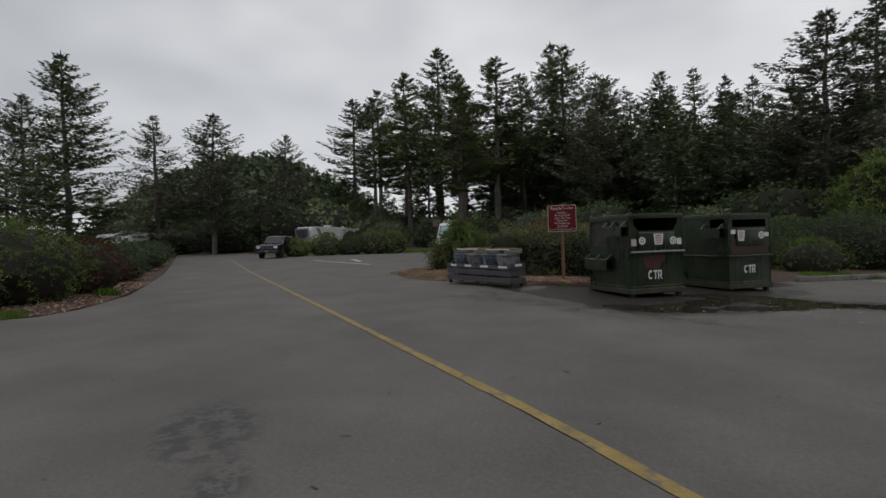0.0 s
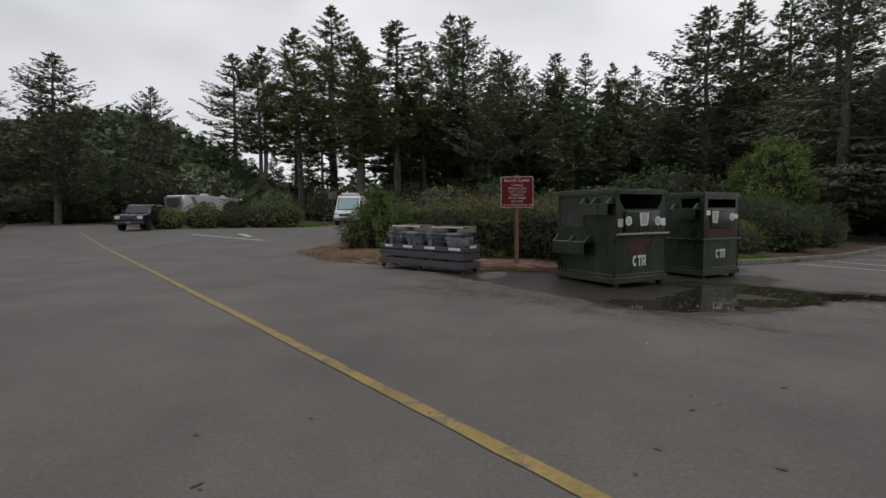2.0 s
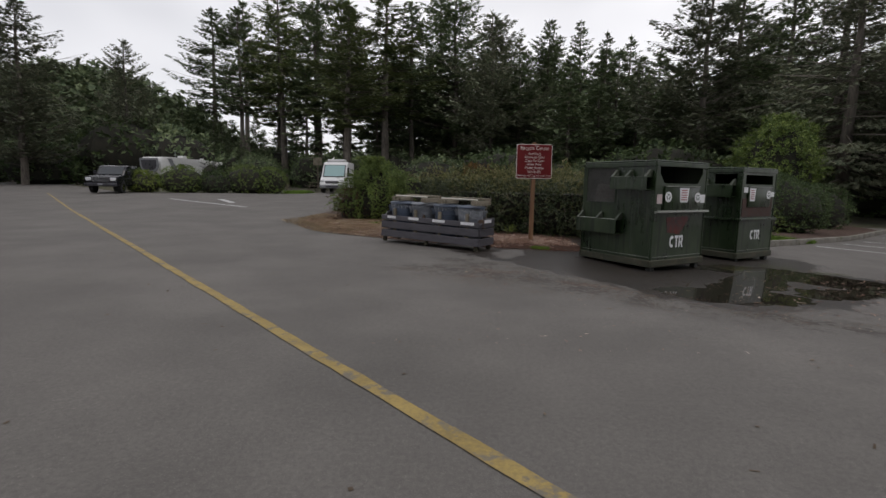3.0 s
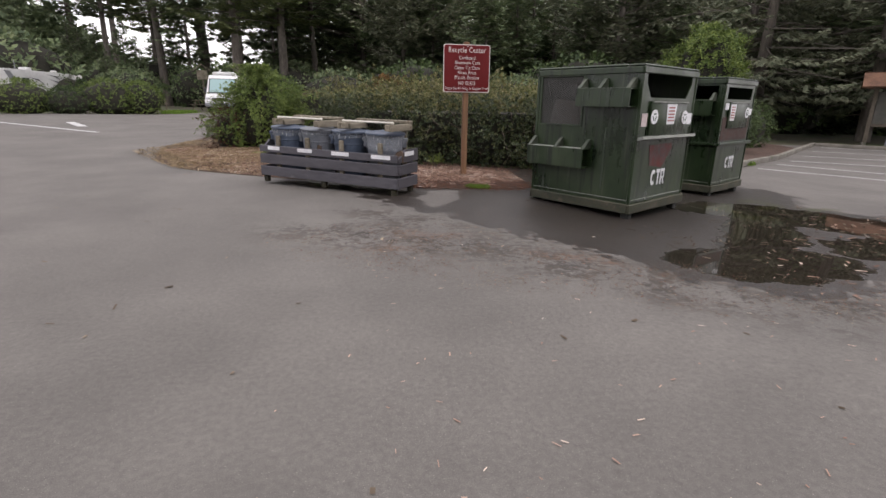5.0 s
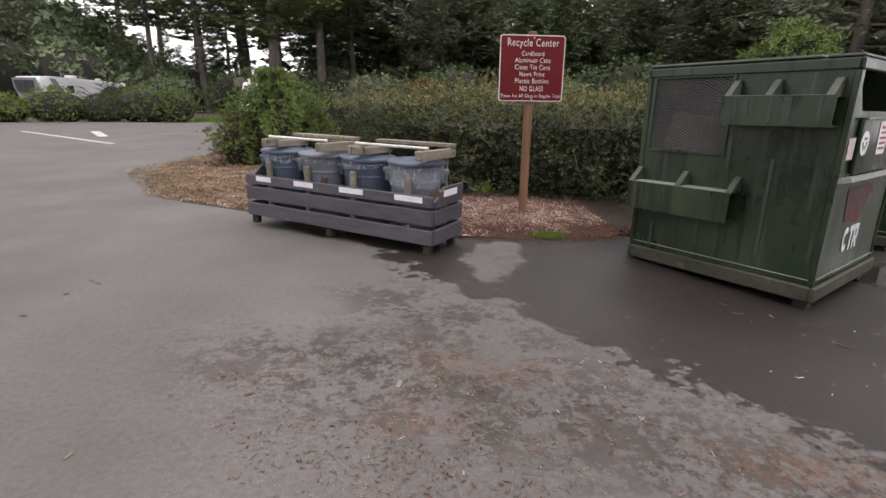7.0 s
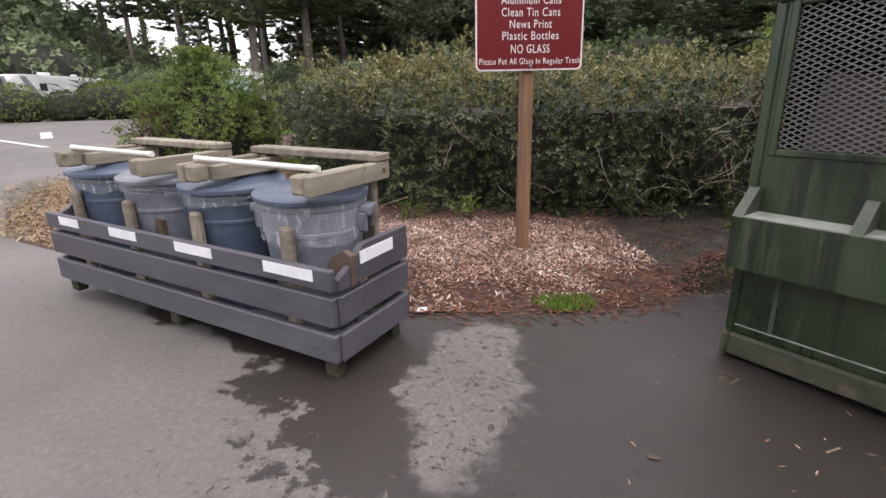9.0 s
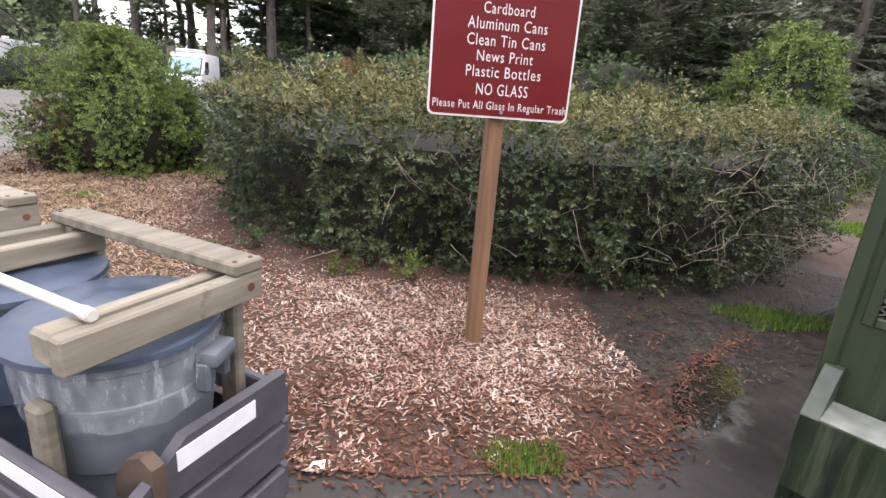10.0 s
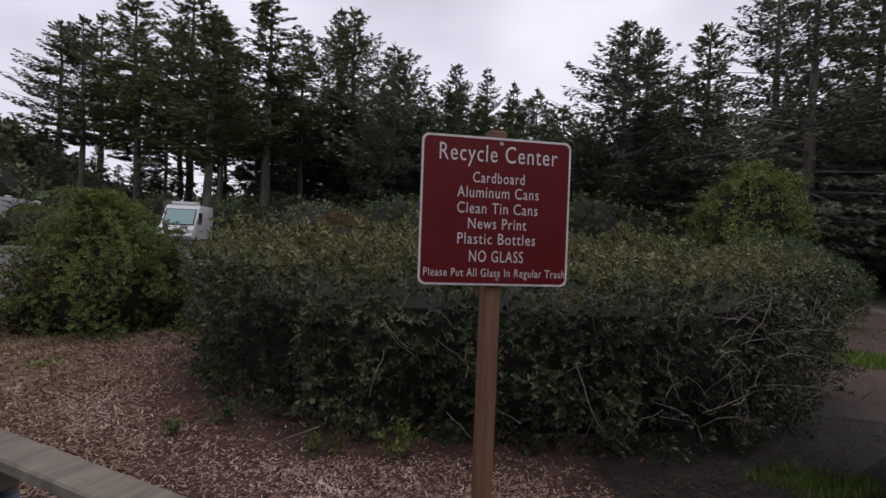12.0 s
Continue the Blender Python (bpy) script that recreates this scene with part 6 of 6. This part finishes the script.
# ---- shaded building wood, roofs and glass ----
SHINGLE = surface("wood_shingle", (0.09, 0.045, 0.028), (0.2, 0.105, 0.065), 0.9, grain=14, patch=2, relief=0.5)
BROWN_TIMBER = surface("brown_timber", (0.07, 0.055, 0.04), (0.15, 0.125, 0.095), 0.85, grain=14, patch=2)
GREY_BOARD = surface("notice_board", (0.07, 0.07, 0.06), (0.12, 0.115, 0.10), 0.8, grain=8, patch=2)
RV_WHITE = surface("camper_white", (0.56, 0.56, 0.56), (0.7, 0.7, 0.7), 0.4, grain=4, patch=0.8, relief=0)
RV_GREY = surface("camper_grey", (0.16, 0.165, 0.18), (0.24, 0.245, 0.26), 0.4, grain=4, patch=0.8, relief=0)
RV_DARK = surface("camper_dark", (0.03, 0.03, 0.035), (0.05, 0.05, 0.06), 0.35, grain=4, patch=0.8, relief=0)
TRUCK_BLACK = surface("black_car_paint", (0.008, 0.008, 0.011), (0.014, 0.014, 0.018), 0.2, grain=3, patch=0.6, relief=0)
TYRE = surface("tyre", (0.012, 0.012, 0.012), (0.022, 0.022, 0.022), 0.85, grain=20, patch=3)
CHROME = surface("chrome", (0.5, 0.5, 0.5), (0.62, 0.62, 0.62), 0.2, metal=1.0, relief=0)
LAMP_GLASS = surface("lamp_glass", (0.55, 0.56, 0.58), (0.7, 0.7, 0.72), 0.15, relief=0)


def glass_material():
    m, n, l, p = nodes_of("window_glass")
    p.inputs["Base Color"].default_value = (0.03, 0.035, 0.04, 1)
    p.inputs["Roughness"].default_value = 0.06
    p.inputs["Specular IOR Level"].default_value = 0.8
    return m


GLASS = glass_material()


def screen_glass():
    m, n, l, p = nodes_of("sun_shaded_windscreen")
    p.inputs["Base Color"].default_value = (0.24, 0.36, 0.36, 1)
    p.inputs["Roughness"].default_value = 0.12
    return m


SHADE_GLASS = screen_glass()


# ---- information kiosk ----
def kiosk(m):
    k = thing("information_kiosk", m, "timber notice kiosk with brown shingle roof by the bays", "kiosk")
    for x in (-0.95, 0.95):
        part("post", block(0.14, 0.14, 2.2, at(x, 0, 1.1), 0.01), BROWN_TIMBER, k)
        part("post_foot", block(0.16, 0.16, 0.2, at(x, 0, 0.1), 0.01), CONCRETE, k, "pale concrete foot")
    part("board", block(1.74, 0.08, 1.15, at(0, 0.03, 1.45), 0.01), GREY_BOARD, k)
    part("rail", block(1.74, 0.1, 0.1, at(0, 0, 0.82), 0.008), BROWN_TIMBER, k)
    for s in (-1, 1):
        part("roof_slope", block(2.9, 0.95, 0.06, at(0, s * 0.40, 2.42, -s * 32), 0.008), SHINGLE, k)
    part("ridge", block(2.92, 0.12, 0.05, at(0, 0, 2.68), 0.01), SHINGLE, k)
    for i in range(8):
        part("bin_slat", block(0.06, 0.03, 0.6, at(-0.28 + 0.08 * i, -0.16, 0.4), 0.004), RV_GREY, k)
    return k


kiosk(local(22.6, 11.0, ground_at(22.6, 11.0) - 0.02, -47) @ Matrix.Diagonal((1.15, 1.15, 1.25, 1)))


# ---- vehicles ----
def wheel(parent, x, y, r, w, side):
    t = part("wheel", tube(bmesh.new(), r, r, w, at(x, y, r) @ Matrix.Rotation(radians(90), 4, "X"), 22), TYRE, parent)
    part("rim", tube(bmesh.new(), r * 0.6, r * 0.55, 0.03, at(x, y + side * (w / 2 + 0.012), r) @ Matrix.Rotation(radians(90), 4, "X"), 18), CHROME, t)


def side_profile(points, width, bevel=0.04):
    """A body drawn from its side outline (x ahead, z up), centred on y."""
    bm = prism(points, width, None, Matrix.Translation((0, -width / 2, 0)))
    bmesh.ops.bevel(bm, geom=list(bm.edges), offset=bevel, segments=2, affect="EDGES", profile=0.5)
    return bm


def pickup(m):
    v = thing("pickup_truck", m, "black crew-cab pickup truck parked facing the road", "truck")
    part("body", side_profile([(2.75, 0.45), (2.85, 0.75), (2.78, 1.12), (1.35, 1.25), (-2.95, 1.25), (-2.95, 0.5)], 1.98, 0.05), TRUCK_BLACK, v)
    part("cab", side_profile([(1.4, 1.22), (0.75, 1.86), (0.4, 1.93), (-1.0, 1.9), (-1.25, 1.22)], 1.78, 0.06), TRUCK_BLACK, v)
    part("windscreen", block(0.02, 1.5, 0.74, at(1.10, 0, 1.55, 0, -45.5), 0.005), GLASS, v)
    for s in (-1, 1):
        part("side_window", block(0.85, 0.02, 0.42, at(0.2, s * 0.895, 1.58), 0.01), GLASS, v)
        part("side_window", block(0.75, 0.02, 0.42, at(-0.65, s * 0.895, 1.58), 0.01), GLASS, v)
        part("headlight", block(0.05, 0.36, 0.24, at(2.81, s * 0.74, 0.93), 0.03), LAMP_GLASS, v)
        part("mirror", block(0.1, 0.22, 0.26, at(1.0, s * 1.08, 1.4), 0.03), TRUCK_BLACK, v)
        for x in (1.85, -1.85):
            wheel(v, x, s * 0.86, 0.40, 0.27, s)
    g = part("grille", block(0.05, 1.05, 0.34, at(2.83, 0, 0.92), 0.02), RV_DARK, v)
    for z in (0.82, 0.93, 1.04):
        part("grille_bar", block(0.03, 1.0, 0.03, at(2.86, 0, z), 0.005), CHROME, g)
    part("bumper", block(0.14, 1.96, 0.22, at(2.86, 0, 0.58), 0.04, 2), RV_DARK, v)
    part("number_plate", block(0.01, 0.3, 0.15, at(2.935, 0, 0.6), 0.0), RV_GREY, v)
    return v


def fifth_wheel(m, length, label, cap=True):
    """A white camper trailer; x ahead."""
    v = thing("camper_trailer", m, label, "camper", "parked campers")
    L = length / 2
    out = [(-L, 0.7), (-L, 3.45), (L - 1.4, 3.6), (L - 0.2, 3.55), (L, 3.1), (L - 0.1, 1.75), (L - 2.3, 1.62), (L - 2.5, 0.7)] if cap else \
          [(-L, 0.6), (-L, 2.7), (-L + 0.3, 2.85), (L - 0.5, 2.85), (L, 2.2), (L - 0.2, 0.6)]
    part("body", side_profile(out, 2.45, 0.08), RV_WHITE, v)
    top = 3.6 if cap else 2.85
    for s in (-1, 1):
        y = s * 1.232
        if cap:
            part("graphic", prism([(L - 2.6, 1.75), (L - 1.5, 3.4), (L - 0.9, 3.45), (L - 1.9, 1.75)], 0.01, None, at(0, y - 0.005, 0)), RV_GREY, v, "grey swoosh")
            for k in range(2):
                x, z = L - 5.2 - 2.1 * k, 2.15 + 0.35 * k
                part("graphic", prism([(x, z), (x + 0.9, z + 0.55), (x + 2.0, z + 0.8), (x + 0.95, z + 0.68)], 0.012, None, at(0, y - 0.006, 0)), RV_DARK, v, "thin dark swoosh")
                part("graphic", prism([(x - 0.3, z - 0.35), (x + 0.8, z + 0.2), (x + 1.9, z + 0.4), (x + 0.9, z + 0.05)], 0.012, None, at(0, y - 0.006, 0)), RV_GREY, v, "pale grey swoosh")
            part("window", block(0.7, 0.03, 0.6, at(L - 2.9, y, 2.6), 0.02), GLASS, v)
            part("window", block(0.8, 0.03, 0.55, at(-L + 0.8, y, 2.0), 0.02), GLASS, v)
            part("door", block(0.7, 0.03, 1.8, at(-0.4, y, 1.75), 0.02), RV_WHITE, v)
        else:
            for k in range(3):
                part("window", block(0.6, 0.03, 0.45, at(-0.6 + 0.75 * k, y, 2.0), 0.02), GLASS, v)
            part("graphic", block(2 * L - 0.6, 0.012, 0.12, at(0, y, 1.4), 0), RV_GREY, v, "grey stripe")
        for x in (-0.6, -1.5):
            wheel(v, x, s * 1.1, 0.36, 0.22, s)
    if cap:
        turn = Matrix.Translation((L - 0.02, 0, 0)) @ Matrix.Rotation(radians(4), 4, "Y") @ Matrix.Rotation(radians(90), 4, "Z")
        shield = [(-1.12, 3.3), (1.12, 3.3), (1.12, 2.5), (0.95, 2.1), (0.6, 1.88), (0.0, 1.8), (-0.6, 1.88), (-0.95, 2.1), (-1.12, 2.5)]
        part("front_cap", prism(shield, 0.07, None, turn @ Matrix.Translation((0, -0.07, 0.12))), RV_GREY, v, "grey moulded front cap")
        inner = [(x * 0.8, 2.62 + (z - 2.62) * 0.72) for x, z in shield]
        part("front_window", prism(inner, 0.03, None, turn @ Matrix.Translation((0, -0.10, 0.12))), RV_DARK, v, "dark panel in the cap")
    part("roof_vent", block(0.7, 0.7, 0.28, at(0.4, 0, top + 0.12), 0.08, 2), RV_WHITE, v)
    part("roof_vent", block(0.4, 0.4, 0.16, at(-L * 0.5, 0.3, top + 0.06), 0.05), RV_WHITE, v)
    part("skirt", block(2 * L - 3.0, 2.3, 0.35, at(-0.8, 0, 0.55), 0.02), RV_GREY, v)
    part("aerial", tube(bmesh.new(), 0.03, 0.03, 0.9, at(L - 3.4, 0, top + 0.4), 8), RV_GREY, v)
    return v


def camper_van(m):
    v = thing("camper_van", m, "white camper van parked on the side road", "van")
    part("body", side_profile([(2.7, 0.4), (2.75, 0.75), (2.45, 1.12), (1.85, 1.3), (1.05, 2.35), (0.7, 2.62), (-2.7, 2.65), (-2.75, 0.4)], 2.04, 0.09), RV_WHITE, v)
    part("windscreen", block(0.03, 1.66, 1.16, at(1.50, 0, 1.86, 0, -37.5), 0.01), SHADE_GLASS, v, "windscreen with a pale sunshade")
    part("windscreen_seal", block(0.03, 1.82, 1.30, at(1.488, 0, 1.848, 0, -37.5), 0.02), RV_DARK, v, "black rubber windscreen surround")
    part("grille", block(0.05, 1.1, 0.26, at(2.69, 0, 0.88), 0.03), RV_DARK, v)
    for z in (0.81, 0.88, 0.95):
        part("grille_bar", block(0.03, 0.9, 0.022, at(2.73, 0, z), 0.004), CHROME, v)
    part("bumper", block(0.16, 2.0, 0.26, at(2.72, 0, 0.55), 0.06, 2), RV_GREY, v)
    part("lower_grille", block(0.03, 1.0, 0.12, at(2.81, 0, 0.55), 0.01), RV_DARK, v)
    for s in (-1, 1):
        part("headlight", block(0.22, 0.32, 0.26, at(2.55, s * 0.80, 0.98, 0, 20), 0.05), LAMP_GLASS, v)
        part("mirror", block(0.12, 0.2, 0.34, at(1.45, s * 1.16, 1.55), 0.04), RV_DARK, v)
        part("side_window", block(0.9, 0.02, 0.6, at(0.75, s * 1.022, 1.85), 0.02), GLASS, v)
        for x in (1.75, -1.75):
            wheel(v, x, s * 0.9, 0.35, 0.24, s)
    bar = part("roof_box", block(1.0, 1.5, 0.22, at(0.2, 0, 2.74), 0.08, 2), RV_WHITE, v)
    part("sat_dish", lathe([(0, 0), (0.2, 0.04), (0.33, 0.13), (0.32, 0.15), (0, 0.03)], 20, None, at(-0.6, -0.5, 2.75, 50, 0, 20)), RV_WHITE, v, "white satellite dish")
    return v


def heading(x, y, deg, z=0.0):
    return local(x, y, ground_at(x, y) + z, deg)


pickup(heading(-25.7, 25.4, -78))
fifth_wheel(heading(-31.2, 45.3, -103, -0.55), 9.6, "white fifth-wheel camper with grey swooshes behind shrubs")
camper_van(heading(-11.3, 32.8, -88))
fifth_wheel(heading(-56.5, 37.5, 200, 0.3), 6.5, "small white travel trailer in the far campground", False)
fifth_wheel(heading(-60, 48.5, 188, 0.3), 7.5, "cream travel trailer in the far campground", False)


# ---- small structures further off ----
def shelter(m, w, d, h, label):
    s = thing("shelter", m, label, "shelter")
    for x in (-w / 2 + 0.2, w / 2 - 0.2):
        for y in (-d / 2 + 0.2, d / 2 - 0.2):
            part("post", block(0.15, 0.15, h, at(x, y, h / 2), 0.01), BROWN_TIMBER, s)
    for k in (-1, 1):
        part("roof_slope", block(w, d * 0.62, 0.08, at(0, k * d * 0.26, h + 0.25, -k * 25), 0.01), BROWN_TIMBER, s)
    return s


shelter(heading(-52.5, 50.5, 10), 6, 4, 2.0, "dark open-sided timber shelter in the campground")


def bird_hut(m):
    s = thing("notice_post", m, "small roofed timber notice post among the trees", "sign")
    part("post", block(0.12, 0.12, 3.0, at(0, 0, 1.5), 0.01), BROWN_TIMBER, s)
    part("panel", block(0.9, 0.08, 0.8, at(0, -0.08, 2.9), 0.01), GREY_WOOD, s)
    for k in (-1, 1):
        part("roof_slope", block(0.95, 0.7, 0.05, at(k * 0.36, 0, 3.55, 0, k * 36), 0.006), GREY_WOOD, s)
    return s


bird_hut(heading(-15.4, 42.0, 10, 0))


def picnic_table(m, label):
    t = thing("picnic_table", m, label, "picnic table", "picnic tables")
    for k in range(4):
        part("top_plank", block(1.8, 0.16, 0.045, at(0, -0.26 + 0.175 * k, 0.75), 0.006), BROWN_TIMBER, t)
    for s in (-1, 1):
        part("bench", block(1.8, 0.26, 0.045, at(0, s * 0.72, 0.45), 0.006), BROWN_TIMBER, t)
        for k in (-1, 1):
            part("leg", block(0.09, 0.05, 1.0, at(s * 0.65, k * 0.4, 0.38, k * 38), 0.005), BROWN_TIMBER, t)
        part("cross_beam", block(0.05, 1.6, 0.09, at(s * 0.65, 0, 0.42), 0.005), BROWN_TIMBER, t)
    return t


first_table = picnic_table(heading(-17.6, 36.4, 20), "brown timber picnic table on the camp pitch")
copy_thing(first_table, heading(-14.2, 37.2, -15))

pole = thing("utility_pole", heading(-49.5, 19.0, 0), "plain grey utility pole beyond the trees", "pole")
part("shaft", tube(bmesh.new(), 0.16, 0.11, 9.0, at(0, 0, 4.4), 12), BROWN_TIMBER, pole)
part("crossarm", block(1.6, 0.1, 0.12, at(0, 0, 8.2), 0.01), BROWN_TIMBER, pole)
site = thing("site_marker", heading(-15.6, -0.9, 60), "small square notice on a post by the road", "sign")
part("post", block(0.09, 0.09, 1.3, at(0, 0, 0.6), 0.006), BROWN_TIMBER, site)
part("panel", block(0.55, 0.03, 0.4, at(0, -0.06, 1.25), 0.005), GREY_BOARD, site)
